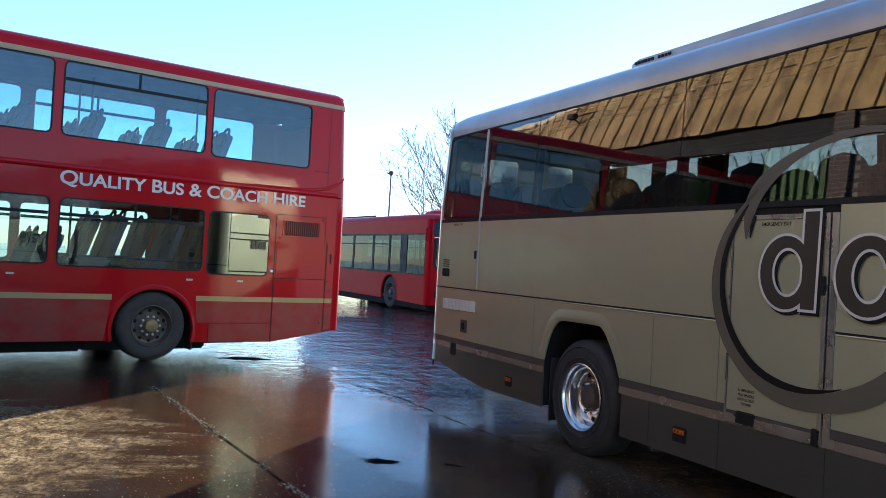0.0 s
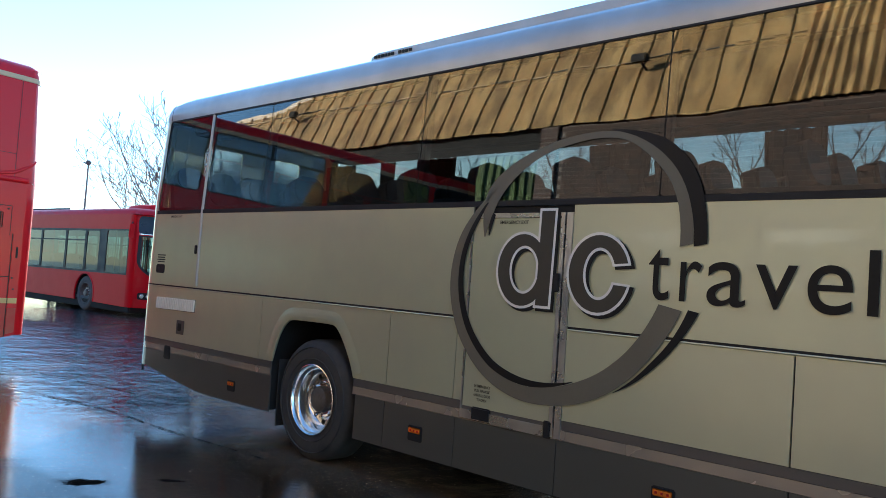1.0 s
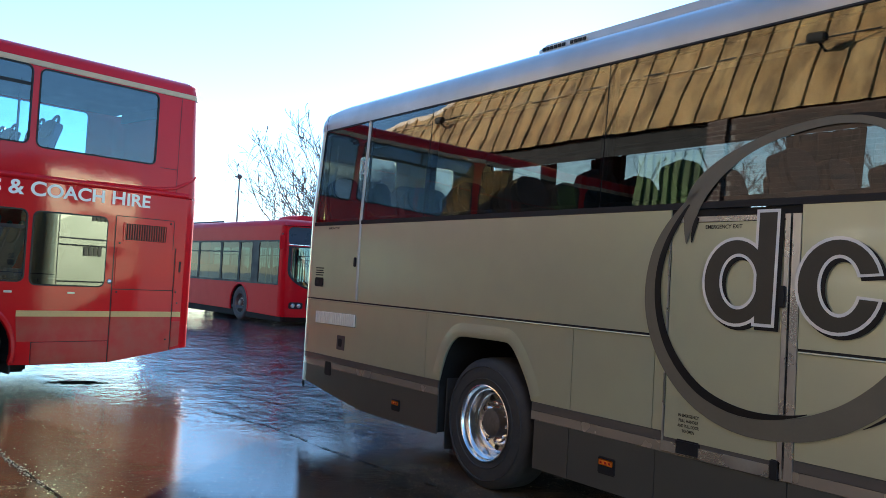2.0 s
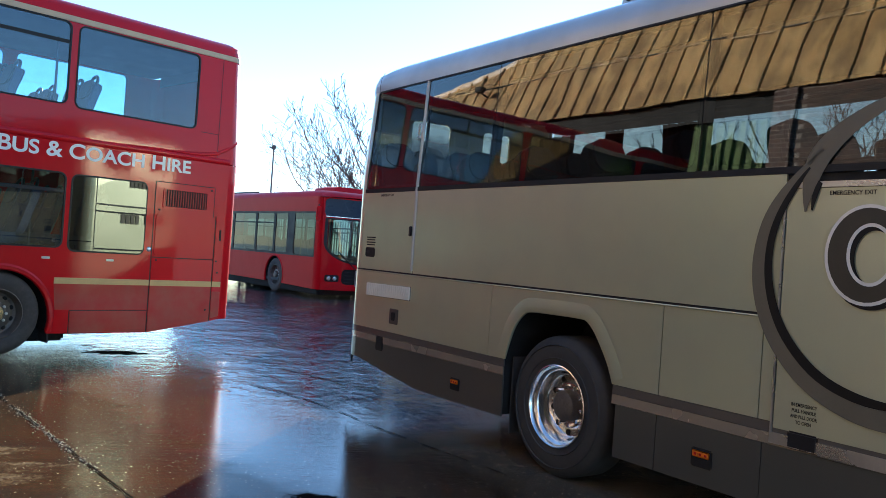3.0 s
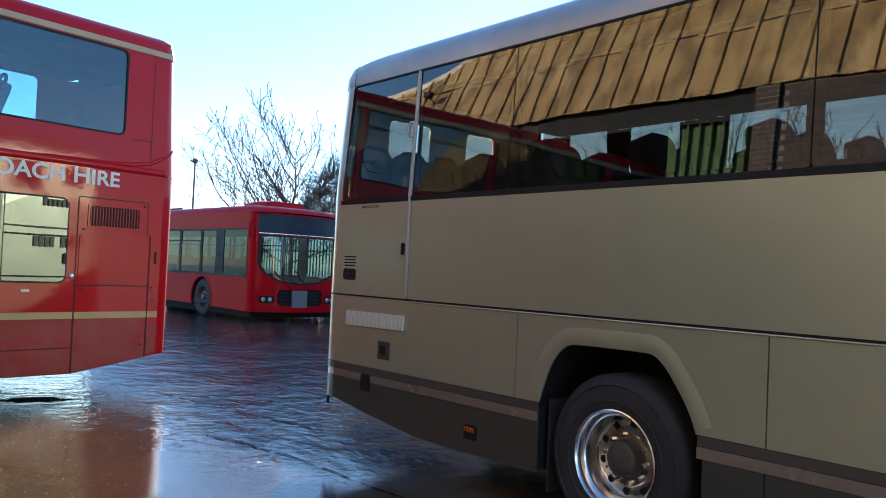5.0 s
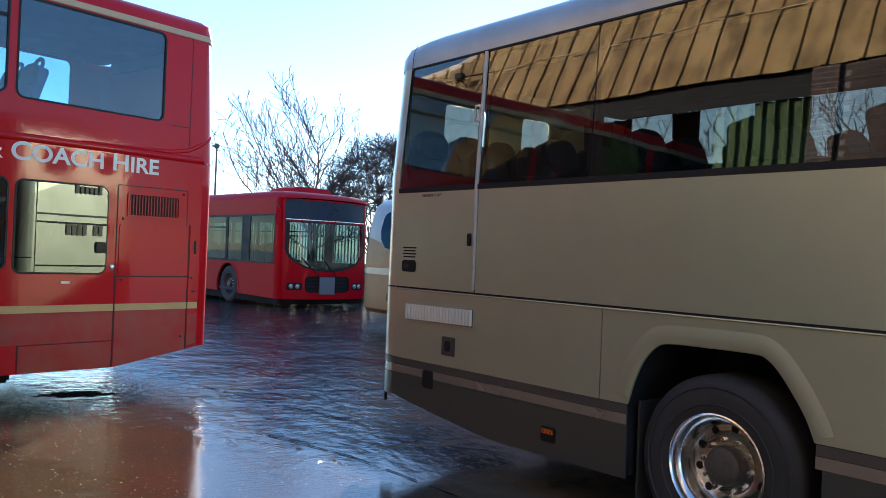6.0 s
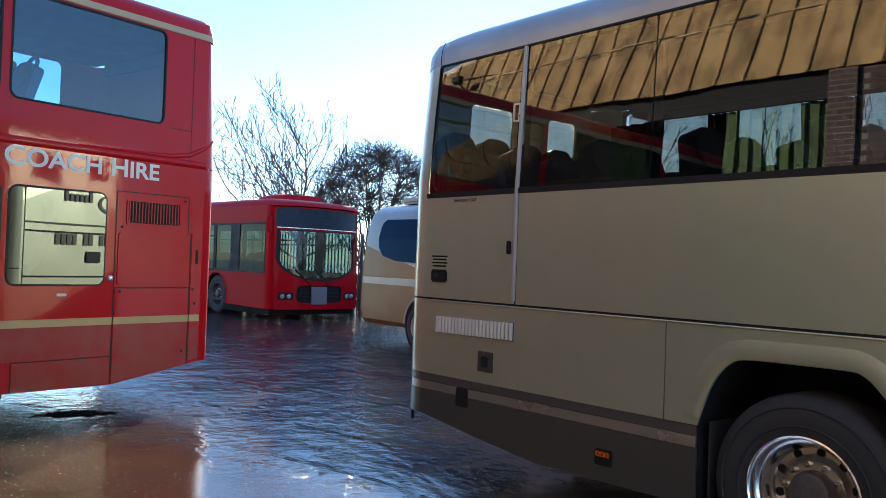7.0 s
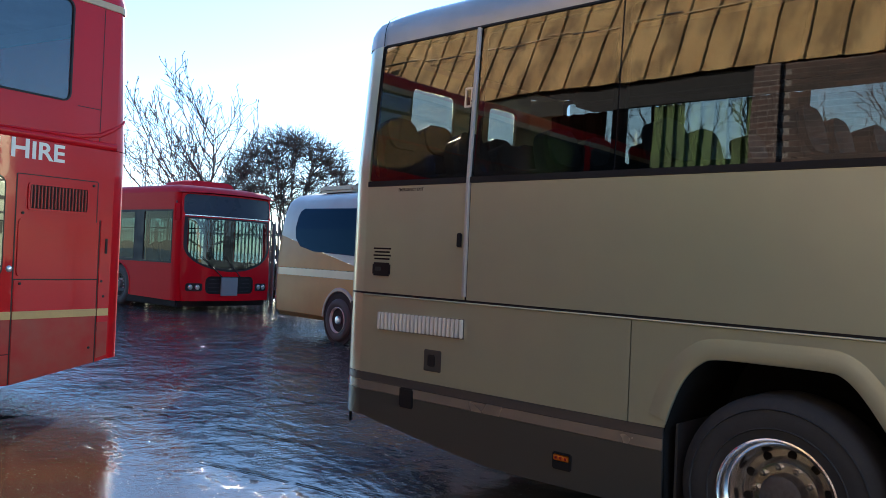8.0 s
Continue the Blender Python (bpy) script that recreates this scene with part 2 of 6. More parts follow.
def single_brick(name, joined):
    """Brown brick; the tone varies from brick to brick."""
    m, nt, bs, tc = graph(name)
    o = tc.outputs["Object"]
    pick = nt.nodes.new("ShaderNodeNewGeometry" if joined else "ShaderNodeObjectInfo")
    tone = pick.outputs["Random Per Island" if joined else "Random"]
    col = mix(nt, tone, (0.085, 0.047, 0.031), (0.038, 0.025, 0.019))
    col = mix(nt, ramp(nt, noise_node(nt, o, 28.0, 5.0, 0.7), 0.42, 0.72, 0, 0.6), col, (0.032, 0.023, 0.019))
    nt.links.new(col, bs.inputs["Base Color"])
    bs.inputs["Roughness"].default_value = 0.88
    bump(nt, bs, noise_node(nt, o, 90.0, 4.0, 0.7), 0.4, 0.003)
    return m


def cladding(name, a, b, stain):
    m, nt, bs, tc = graph(name)
    o = tc.outputs["Object"]
    streak = noise_node(nt, o, 2.0, 5.0, 0.62, (1.5, 1, 0.5))
    blot = noise_node(nt, o, 0.9, 5.0, 0.65)
    col = mix(nt, ramp(nt, blot, 0.35, 0.65), a, b)
    nt.links.new(mix(nt, ramp(nt, streak, 0.45, 0.64, 0, 0.8), col, stain), bs.inputs["Base Color"])
    bs.inputs["Roughness"].default_value = 0.7
    bump(nt, bs, streak, 0.2, 0.01)
    return m


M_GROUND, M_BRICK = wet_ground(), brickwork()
M_ONEBRICK, M_BRICKS = single_brick("brown brick", False), single_brick("brown bricks", True)
M_MORTAR = plain("weathered mortar", (0.17, 0.145, 0.12), 0.95, var=0.2, scale=4, fine=80, relief=0.3)
M_CLAD = cladding("weathered ochre cladding", (0.90, 0.63, 0.27), (0.60, 0.37, 0.135), (0.26, 0.15, 0.06))
M_GREENCLAD = cladding("green corrugated sheet", (0.16, 0.26, 0.06), (0.12, 0.20, 0.05), (0.08, 0.10, 0.04))
M_CHAMPAGNE = paint("champagne metallic paint", (0.655, 0.66, 0.44), 0.32, 0.5, 0.5, 0.12, dirt=(0.42, 0.395, 0.315), dirt_amount=0.25)
M_ROOFSILVER = paint("silver roof paint", (0.50, 0.485, 0.45), 0.36, 0.5, 0.4, 0.08)
M_SKIRT = paint("charcoal skirt paint", (0.104, 0.101, 0.085), 0.32, 0.2, 0.4, 0.15)
M_BAND = paint("graphite stripe paint", (0.13, 0.115, 0.098), 0.35, 0.2, 0.3, 0.1)
M_PALEBAND = paint("pale champagne stripe", (0.50, 0.43, 0.33), 0.25, 0.5, 0.6, 0.1)
M_RED = paint("red bus paint", (0.54, 0.004, 0.010), 0.4, 0.0, 0.5, 0.25, (0.34, 0.015, 0.018), 0.2, spec=0.08)
M_REDFAR = paint("deep red bus paint", (0.50, 0.004, 0.012), 0.4, 0.0, 0.08, 0.2, (0.26, 0.02, 0.02), 0.15, spec=0.05)
M_REDDULL = paint("dusty red bus paint", (0.42, 0.022, 0.018), 0.5, 0.0, 0.25, 0.3, (0.27, 0.115, 0.08), 0.75, spec=0.25)
M_CREAM = plain("cream lining", (0.55, 0.40, 0.25), 0.5, var=0.1)
M_GOLD = plain("gold lining", (0.56, 0.38, 0.16), 0.5, var=0.12)
M_GOLDPAINT = paint("gold van paint", (0.31, 0.168, 0.024), 0.45, 0.1, 0.1, 0.1, spec=0.3)
M_PALEGOLD = paint("pale gold roof paint", (0.27, 0.235, 0.175), 0.35, 0.15, 0.3, 0.1)
M_WHITE = plain("white lettering film", (0.84, 0.81, 0.74), 0.45, var=0.05)
M_SLAT = plain("cream vent slat paint", (0.92, 0.87, 0.76), 0.4, var=0.05)
M_CHARCOALFILM = plain("charcoal lettering film", (0.072, 0.062, 0.044), 0.5, var=0.08, spec=0.25)
M_GREYFILM = plain("warm grey lettering film", (0.165, 0.146, 0.104), 0.5, var=0.08, spec=0.25)
M_BLACKFILM = plain("black lettering film", (0.018, 0.016, 0.014), 0.45, var=0.1, spec=0.2)
M_RUBBER = plain("tyre rubber", (0.045, 0.044, 0.042), 0.75, var=0.25, scale=6, fine=120, relief=0.3, dirt=(0.12, 0.10, 0.08), dirt_amount=0.35)
M_TYREWORN = plain("dusty tyre rubber", (0.06, 0.056, 0.052), 0.85, var=0.25, scale=6, fine=120, relief=0.3, dirt=(0.16, 0.14, 0.12), dirt_amount=0.5)
M_SEAL = plain("black rubber seal", (0.024, 0.023, 0.023), 0.55, var=0.2, spec=0.25)
M_DARK = plain("black underbody", (0.026, 0.025, 0.024), 0.85, var=0.3, spec=0.15)
M_ALU = plain("polished alloy wheel", (0.86, 0.85, 0.83), 0.2, 1.0, var=0.06, scale=8, fine=90)
M_STEEL = plain("dirty steel wheel", (0.16, 0.14, 0.12), 0.6, 0.5, var=0.3, scale=9, dirt=(0.09, 0.06, 0.04), dirt_amount=0.6)
M_HUBGOLD = plain("dusty brass hub", (0.36, 0.27, 0.13), 0.55, 0.5, var=0.3, scale=14)
M_TRIM = plain("aluminium trim", (0.72, 0.71, 0.68), 0.28, 0.9, var=0.08)
M_DULLTRIM = plain("dull aluminium trim", (0.60, 0.58, 0.53), 0.5, 0.3, var=0.1)
M_ORANGE = plain("orange lens", (0.85, 0.20, 0.02), 0.2, var=0.1, coat=0.6)
M_REDLENS = plain("red lens", (0.5, 0.02, 0.02), 0.2, var=0.1, coat=0.6)
M_CLEARLENS = plain("clear lamp lens", (0.75, 0.76, 0.78), 0.1, 0.6, var=0.1, coat=0.8)
M_SEATGREY = plain("dark coach moquette", (0.036, 0.035, 0.036), 0.9, var=0.3, scale=14, fine=160)
M_SEATBLUE = plain("blue bus moquette", (0.045, 0.075, 0.14), 0.85, var=0.3, scale=14, fine=160)
M_SEATBACK = plain("dark seat shell", (0.03, 0.034, 0.042), 0.5, var=0.2)
M_INTERIOR = plain("grey interior lining", (0.26, 0.27, 0.28), 0.7, var=0.1)
M_INTDARK = plain("dark interior lining", (0.08, 0.078, 0.078), 0.8, var=0.15)
M_FLOORVINYL = plain("dark vinyl floor", (0.05, 0.055, 0.06), 0.7, var=0.2)
M_DECKCEIL = plain("blue-grey bus lining", (0.09, 0.115, 0.15), 0.7, var=0.1)
M_POLE = plain("grab pole", (0.12, 0.13, 0.15), 0.4, 0.4, var=0.1)
M_GLASSCOACH = glazing("smoked coach glass", (0.62, 0.61, 0.57), 1.86, 0.13, 0.9)
M_GLASSBUS = glazing("tinted bus glass", (0.72, 0.84, 0.92), 1.75, 0.06, 0.8)
M_GLASSLOW = glazing("green tinted bus glass", (0.80, 0.87, 0.86), 1.75, 0.06, 0.8)
M_GLASSBLANK = glazing("blanked rear glass", (0.25, 0.29, 0.28), 1.95, 0.04, 0.8, sheen=(0.86, 0.97, 0.97))
M_GLASSFAR = glazing("dusty bus glass", (0.38, 0.48, 0.48), 1.22, 0.08, 0.8)
M_SCREEN = glazing("curved screen glass", (0.38, 0.44, 0.48), 1.65, 0.15, 1.6)
# blue mirror tint put in to make the reflected sky darker and bluer
M_GLASSVAN = glazing("dark van glass", (0.05, 0.08, 0.13), 1.28, 0.08, 0.8, sheen=(0.34, 0.52, 0.74))
M_BARK = plain("winter bark", (0.10, 0.075, 0.06), 0.9, var=0.3, scale=6, relief=0.5)
M_TWIG = plain("winter twigs", (0.10, 0.068, 0.055), 0.9, var=0.3, scale=6)
M_TWIGDARK = plain("dark hedge twigs", (0.085, 0.064, 0.05), 0.9, var=0.3, scale=6)
M_FENCE = plain("grey galvanised fence", (0.20, 0.24, 0.22), 0.6, 0.3, var=0.2)
M_LAMPPOST = plain("grey lamp post", (0.13, 0.13, 0.13), 0.6, 0.4, var=0.2)
M_HEDGE = plain("dull evergreen leaves", (0.055, 0.065, 0.03), 0.8, var=0.5, scale=4, fine=30)
M_PLATE = plain("grey blank panel", (0.20, 0.22, 0.23), 0.6, var=0.1)
M_SHEDROOF = plain("dark shed roof sheet", (0.10, 0.10, 0.10), 0.8, var=0.2)
M_PEBBLE = plain("pale gravel", (0.40, 0.34, 0.25), 0.8, var=0.4, scale=40, fine=200)
M_PATCHDARK = plain("dark wet patch", (0.012, 0.011, 0.010), 0.9, spec=0.0, var=0.3, scale=12, fine=120, relief=0.5)


# ---- shaping helpers ----
def part(name, bm, material, parent=None, label="", smooth=False):
    """Links a bmesh as one mesh object, under a thing or a part."""
    me = bpy.data.meshes.new(name)
    bmesh.ops.recalc_face_normals(bm, faces=bm.faces)
    bm.to_mesh(me)
    bm.free()
    me.materials.append(material)
    if smooth:
        me.polygons.foreach_set("use_smooth", [True] * len(me.polygons))
        me.set_sharp_from_angle(angle=radians(35))
    ob = new(name, me)
    if parent:
        ob.parent = parent
    return tagged(ob, label) if label else ob


def thing(name, m, label, category, group="", kind=""):
    ob = new(name)
    ob.empty_display_size = 0.3
    ob.matrix_world = m
    return tagged(ob, label, category, group, kind)


def again(ob, name, parent, m=Matrix()):
    """The same mesh once more, as a part of its own."""
    o = new(name, ob.data)
    o.parent = parent
    o.matrix_local = m
    if ob.get("label"):
        o["label"] = ob["label"]
    return o


def box(x0, y0, z0, x1, y1, z1, bevel=0.0, bm=None):
    bm = bm or bmesh.new()
    made = bmesh.ops.create_cube(bm, size=1.0, matrix=Matrix.LocRotScale(((x0 + x1) / 2, (y0 + y1) / 2, (z0 + z1) / 2), None, (abs(x1 - x0), abs(y1 - y0), abs(z1 - z0))))
    if bevel:
        edges = list({e for v in made["verts"] for e in v.link_edges})
        bmesh.ops.bevel(bm, geom=edges, offset=bevel, segments=2, affect="EDGES")
    return bm


def rrect(u0, v0, u1, v1, r, n=4):
    """A rectangle with rounded corners, anticlockwise."""
    r = min(r, (u1 - u0) / 2.01, (v1 - v0) / 2.01)
    out = []
    for cu, cv, a in ((u1 - r, v0 + r, -90), (u1 - r, v1 - r, 0), (u0 + r, v1 - r, 90), (u0 + r, v0 + r, 180)):
        for k in range(n + 1):
            b = radians(a + 90 * k / n)
            out.append((cu + r * math.cos(b), cv + r * math.sin(b)))
    return out


def side(y, inward):
    """Places a drawing (u, v, depth) on an upright sheet at y that faces away from inward."""
    return lambda u, v, d: (u, y + d * inward, v)


def across(x, inward):
    return lambda u, v, d: (x + d * inward, u, v)


def sheet(outer, holes, put, thick, bm=None):
    """A plate with holes cut through it."""
    bm = bm or bmesh.new()
    loops, edges = [], []
    for loop in (outer, *holes):
        vs = [bm.verts.new(put(u, v, 0.0)) for u, v in loop]
        loops.append(vs)
        edges += [bm.edges.new((vs[k], vs[(k + 1) % len(vs)])) for k in range(len(vs))]
    faces = [g for g in bmesh.ops.triangle_fill(bm, edges=edges, use_beauty=True)["geom"] if isinstance(g, bmesh.types.BMFace)]
    back = {}
    for loop, vs in zip((outer, *holes), loops):
        for (u, v), a in zip(loop, vs):
            back[a] = bm.verts.new(put(u, v, thick))
    for f in faces:
        bm.faces.new([back[v] for v in reversed(f.verts)])
    for vs in loops:
        for k in range(len(vs)):
            a, b = vs[k], vs[(k + 1) % len(vs)]
            bm.faces.new((a, b, back[b], back[a]))
    return bm


def ring(outer, inner, put, thick):
    return sheet(outer, [inner], put, thick)


def lathe(profile, n=48, cx=0.0, cz=0.0, bm=None):
    """Turns (radius, y) pairs round an axis along y through (cx, cz)."""
    bm = bm or bmesh.new()
    rows = []
    for r, y in profile:
        if r < 1e-5:
            rows.append([bm.verts.new((cx, y, cz))])
        else:
            rows.append([bm.verts.new((cx + r * math.cos(2 * math.pi * k / n), y, cz + r * math.sin(2 * math.pi * k / n))) for k in range(n)])
    for a, b in zip(rows, rows[1:]):
        for k in range(n):
            j = (k + 1) % n
            if len(a) == 1:
                bm.faces.new((a[0], b[k], b[j]))
            elif len(b) == 1:
                bm.faces.new((a[k], a[j], b[0]))
            else:
                bm.faces.new((a[k], a[j], b[j], b[k]))
    return bm


def loft(rows, closed=False, bm=None):
    """Skins rows of points."""
    bm = bm or bmesh.new()
    made = [[bm.verts.new(p) for p in row] for row in rows]
    for a, b in zip(made, made[1:]):
        for k in range(len(a) - (0 if closed else 1)):
            j = (k + 1) % len(a)
            bm.faces.new((a[k], a[j], b[j], b[k]))
    return bm


def rod(a, b, r, n=8, bm=None):
    bm = bm or bmesh.new()
    a, b = Vector(a), Vector(b)
    m = Matrix.Translation((a + b) / 2) @ (b - a).to_track_quat("Z", "Y").to_matrix().to_4x4()
    bmesh.ops.create_cone(bm, cap_ends=True, segments=n, radius1=r, radius2=r, depth=(b - a).length, matrix=m)
    return bm


def lettering(name, text, m, width, height, material, parent, label, small=0.0, bold=0.0, pieces=False):
    """Raised film letters that fill width x height, from the built-in font. m: their lower left corner, reading along x, facing z."""
    cu = bpy.data.curves.new(name, "FONT")
    cu.body, cu.size, cu.extrude, cu.offset = text, 1.0, 0.0, bold
    if small:
        cu.small_caps_scale = small
        for c in cu.body_format:
            c.use_small_caps = True
    tmp = new(name + "_draft", cu)
    deps = bpy.context.evaluated_depsgraph_get()
    me = bpy.data.meshes.new_from_object(tmp.evaluated_get(deps))
    bpy.data.objects.remove(tmp)
    n = len(me.vertices)
    co = np.empty(n * 3)
    me.vertices.foreach_get("co", co)
    co = co.reshape(-1, 3)
    lo, hi = co.min(0), co.max(0)
    co[:, 0] = (co[:, 0] - lo[0]) * width / (hi[0] - lo[0])
    co[:, 1] = (co[:, 1] - lo[1]) * height / (hi[1] - lo[1])
    me.vertices.foreach_set("co", co.ravel())
    me.materials.clear()
    me.materials.append(material)
    if not pieces:
        ob = new(name, me)
        ob.parent = parent
        ob.matrix_local = m
        return tagged(ob, label)
    # one object a letter: the faces of each letter lie next to one another
    bm = bmesh.new()
    bm.from_mesh(me)
    left, out = set(bm.faces), []
    while left:
        todo, island = [left.pop()], []
        while todo:
            f = todo.pop()
            island.append(f)
            for v in f.verts:
                for g in v.link_faces:
                    if g in left:
                        left.remove(g)
                        todo.append(g)
        out.append(island)
    for island in out:
        one = bmesh.new()
        copies = {k: one.verts.new(co) for k, co in {v.index: v.co for f in island for v in f.verts}.items()}
        for f in island:
            one.faces.new([copies[v.index] for v in f.verts])
        part("letter", one, material, parent, label).matrix_local = m
    bm.free()


def spread(vals):
    return [(a, b) for a, b in zip(vals, vals[1:])]


# ---- ground ----
def rise(x, y):
    """The yard climbs by a hand's breadth towards the fence."""
    t = min(1.0, max(0.0, (-0.8 * x + 0.6 * y - 4.0) / 7.0))
    return 0.10 * t * t * (3 - 2 * t)


steps = [-300.0, -60.0] + [-30.0 + k for k in range(56)] + [60.0, 300.0]
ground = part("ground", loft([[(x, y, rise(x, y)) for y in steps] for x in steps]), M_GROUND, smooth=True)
tagged(ground, "wet brown concrete yard with ridges and puddles", "ground", kind="structure")


def ground_strip(name, points, width, material, label, seed):
    """A ragged line of silt along a joint."""
    rng = random.Random(seed)
    bm = bmesh.new()
    left, right, pts = [], [], []
    for (a, b) in spread([Vector((*p, 0.0)) for p in points]):
        n = max(2, int((b - a).length / 0.06))
        pts += [a.lerp(b, k / n) for k in range(n)]
    for k, p in enumerate(pts):
        d = (pts[min(k + 1, len(pts) - 1)] - pts[max(k - 1, 0)]).normalized()
        nrm, w = Vector((-d.y, d.x, 0)), width * rng.uniform(0.25, 1.3)
        off = nrm * rng.uniform(-0.3, 0.3) * width
        lift = Vector((0, 0, 0.006 + rise(p.x, p.y)))
        left.append(bm.verts.new(p + off + nrm * w + lift))
        right.append(bm.verts.new(p + off - nrm * w + lift))
    for k in range(len(pts) - 1):
        if noise.noise(Vector((k * 0.23, seed * 3.7, 0))) > -0.22:
            bm.faces.new((left[k], right[k], right[k + 1], left[k + 1]))
    ob = part(name, bm, material)
    return tagged(ob, label, "ground joint", kind="structure")


# ---- coach ----
coach = thing("coach", Matrix(), "champagne coach with smoked windows and charcoal skirt", "coach")
COACH_LEN, COACH_W = 12.0, 2.5
WHEEL_X, WHEEL_Z = 3.07, 0.515
WAIST, GLASS0, GLASS1, GLASS_LEAN = 2.145, 2.185, 3.185, 0.05


def oval(cx, cz, rx, rz, n=36, a0=0.0, a1=360.0):
    return [(cx + rx * math.cos(radians(a0 + (a1 - a0) * k / n)), cz + rz * math.sin(radians(a0 + (a1 - a0) * k / n))) for k in range(n if a1 - a0 >= 360 else n + 1)]


def crease(x):
    """Height of the moulding between the lower and the upper panels."""
    return 1.366


def band(x):
    """Foot of the pale stripe."""
    return 0.650


ARCH = [(2.49, 0.34), (2.475, 0.64), (2.478, 0.77), (2.54, 0.96), (2.60, 1.07), (2.675, 1.143), (2.76, 1.172), (3.02, 1.178), (3.29, 1.178), (3.37, 1.163), (3.445, 1.10), (3.53, 0.99), (3.60, 0.88), (3.65, 0.76), (3.675, 0.65), (3.69, 0.32)]


def rounded(points, n):
    """The same curve with n points on each stretch, smoothed."""
    out = []
    for k in range(len(points) - 1):
        p = [Vector(points[min(max(k + j, 0), len(points) - 1)]) for j in (-1, 0, 1, 2)]
        for j in range(n):
            t = j / n
            q = 0.5 * (2 * p[1] + (p[2] - p[0]) * t + (2 * p[0] - 5 * p[1] + 4 * p[2] - p[3]) * t * t + (3 * p[1] - p[0] - 3 * p[2] + p[3]) * t ** 3)
            out.append((q.x, q.y))
    return out + [points[-1]]


ARCH = rounded(ARCH, 4)


def coach_side(y, inward):
    put = side(y, inward)
    near = inward > 0
    # backing behind the joints
    arch = [(x + (-0.012 if x < 3.07 else 0.012), z) for k, (x, z) in enumerate(ARCH)]
    outer = [(0.0, 0.47), (1.22, 0.33)] + [(2.47, 0.345)] + arch + [(3.72, 0.32), (COACH_LEN, 0.32), (COACH_LEN, 2.14), (0.0, 2.14)]
    part("side_frame", sheet(outer, [], lambda u, v, d: (u, y + inward * (0.012 + d), v), 0.02), M_DARK, coach)
    # lower panels between the stripes and the crease
    cuts = [(0.0, 2.252), (4.052, 4.765), (5.725, 7.15), (7.16, 8.9), (8.91, 10.4), (10.41, COACH_LEN)]
    for a, b in cuts:
        pts = [(a, band(a) + 0.125), (b, band(b) + 0.125), (b, crease(b) - 0.014), (a, crease(a) - 0.014)]
        part("lower_panel", sheet(pts, [], put, 0.012), M_CHAMPAGNE, coach)
    pts = [(2.259, 0.775)] + [(2.476, 0.776)] + [p for p in ARCH if p[1] > 0.778] + [(3.646, 0.776), (4.044, 0.775), (4.044, crease(4) - 0.014), (2.259, crease(2.26) - 0.014)]
    part("wheel_arch_panel", sheet(pts, [], put, 0.012), M_CHAMPAGNE, coach)
    for a, b in ((0.0, 0.995), (1.02, 4.85), (5.725, COACH_LEN)):
        pts = [(a, crease(a) + 0.001), (b, crease(b) + 0.001), (b, WAIST - 0.002), (a, WAIST - 0.002)]
        part("upper_panel", sheet(pts, [], put, 0.012), M_CHAMPAGNE, coach)
    pts = [(4.772, band(4.8) + 0.125), (4.85, band(4.8) + 0.125), (4.85, crease(4.8) - 0.014), (4.772, crease(4.8) - 0.014)]
    part("door_post_panel", sheet(pts, [], put, 0.012), M_CHAMPAGNE, coach)
    # crease moulding: a dark groove with a bright lip under it
    part("crease_moulding", sheet([(0.0, crease(0) - 0.013), (4.85, crease(4.85) - 0.013), (4.85, crease(4.85) + 0.001), (0.0, crease(0) + 0.001)], [], lambda u, v, d: (u, y + inward * (0.004 + d), v), 0.008), M_SEAL, coach)
    part("crease_moulding", sheet([(5.725, crease(6) - 0.013), (COACH_LEN, crease(6) - 0.013), (COACH_LEN, crease(6) + 0.001), (5.725, crease(6) + 0.001)], [], lambda u, v, d: (u, y + inward * (0.004 + d), v), 0.008), M_SEAL, coach)
    for a, b in ((0.0, 4.85), (5.73, COACH_LEN)):
        bm = loft([[(x, y - inward * q, crease(x) - 0.014 - w) for q, w in ((-0.002, 0.0), (0.008, 0.001), (0.010, 0.006), (-0.002, 0.014))] for x in (a, b)])
        part("crease_lip", bm, M_CHAMPAGNE, coach)
    # stripes
    for a, b in ((0.0, 2.472), (3.655, COACH_LEN)):
        dark = [(a, band(a) + 0.066), (b, band(b) + 0.066), (b, band(b) + 0.121), (a, band(a) + 0.121)]
        pale = [(a, band(a)), (b, band(b)), (b, band(b) + 0.064), (a, band(a) + 0.064)]
        part("dark_stripe", sheet(dark, [], put, 0.012), M_BAND, coach, "graphite painted stripe")
        part("pale_stripe", sheet(pale, [], lambda u, v, d: (u, y + inward * (d - 0.003), v), 0.012), M_PALEBAND, coach, "pale champagne stripe")
    rear = [(0.0, 0.462), (0.6, 0.383), (1.1, 0.327), (1.25, 0.315), (1.6, 0.313), (2.478, 0.322), (2.472, band(2.57) - 0.003), (0.0, band(0) - 0.003)]
    part("skirt", sheet(rear, [], put, 0.014), M_SKIRT, coach, "charcoal painted skirt")
    for a, b in ((3.69, 4.042), (4.05, 4.80), (4.806, 5.69), (5.696, 7.15), (7.16, 8.9), (8.91, COACH_LEN)):
        part("skirt", sheet([(a, 0.30), (b, 0.30), (b, band(5) - 0.003), (a, band(5) - 0.003)], [], put, 0.014), M_SKIRT, coach, "charcoal painted skirt")
    # rounded lip round the wheel arch
    bm, prof = bmesh.new(), ((0.0, 0.0), (-0.004, 0.003), (-0.009, 0.022), (-0.010, 0.045), (-0.007, 0.075), (-0.0015, 0.11))
    rows = []
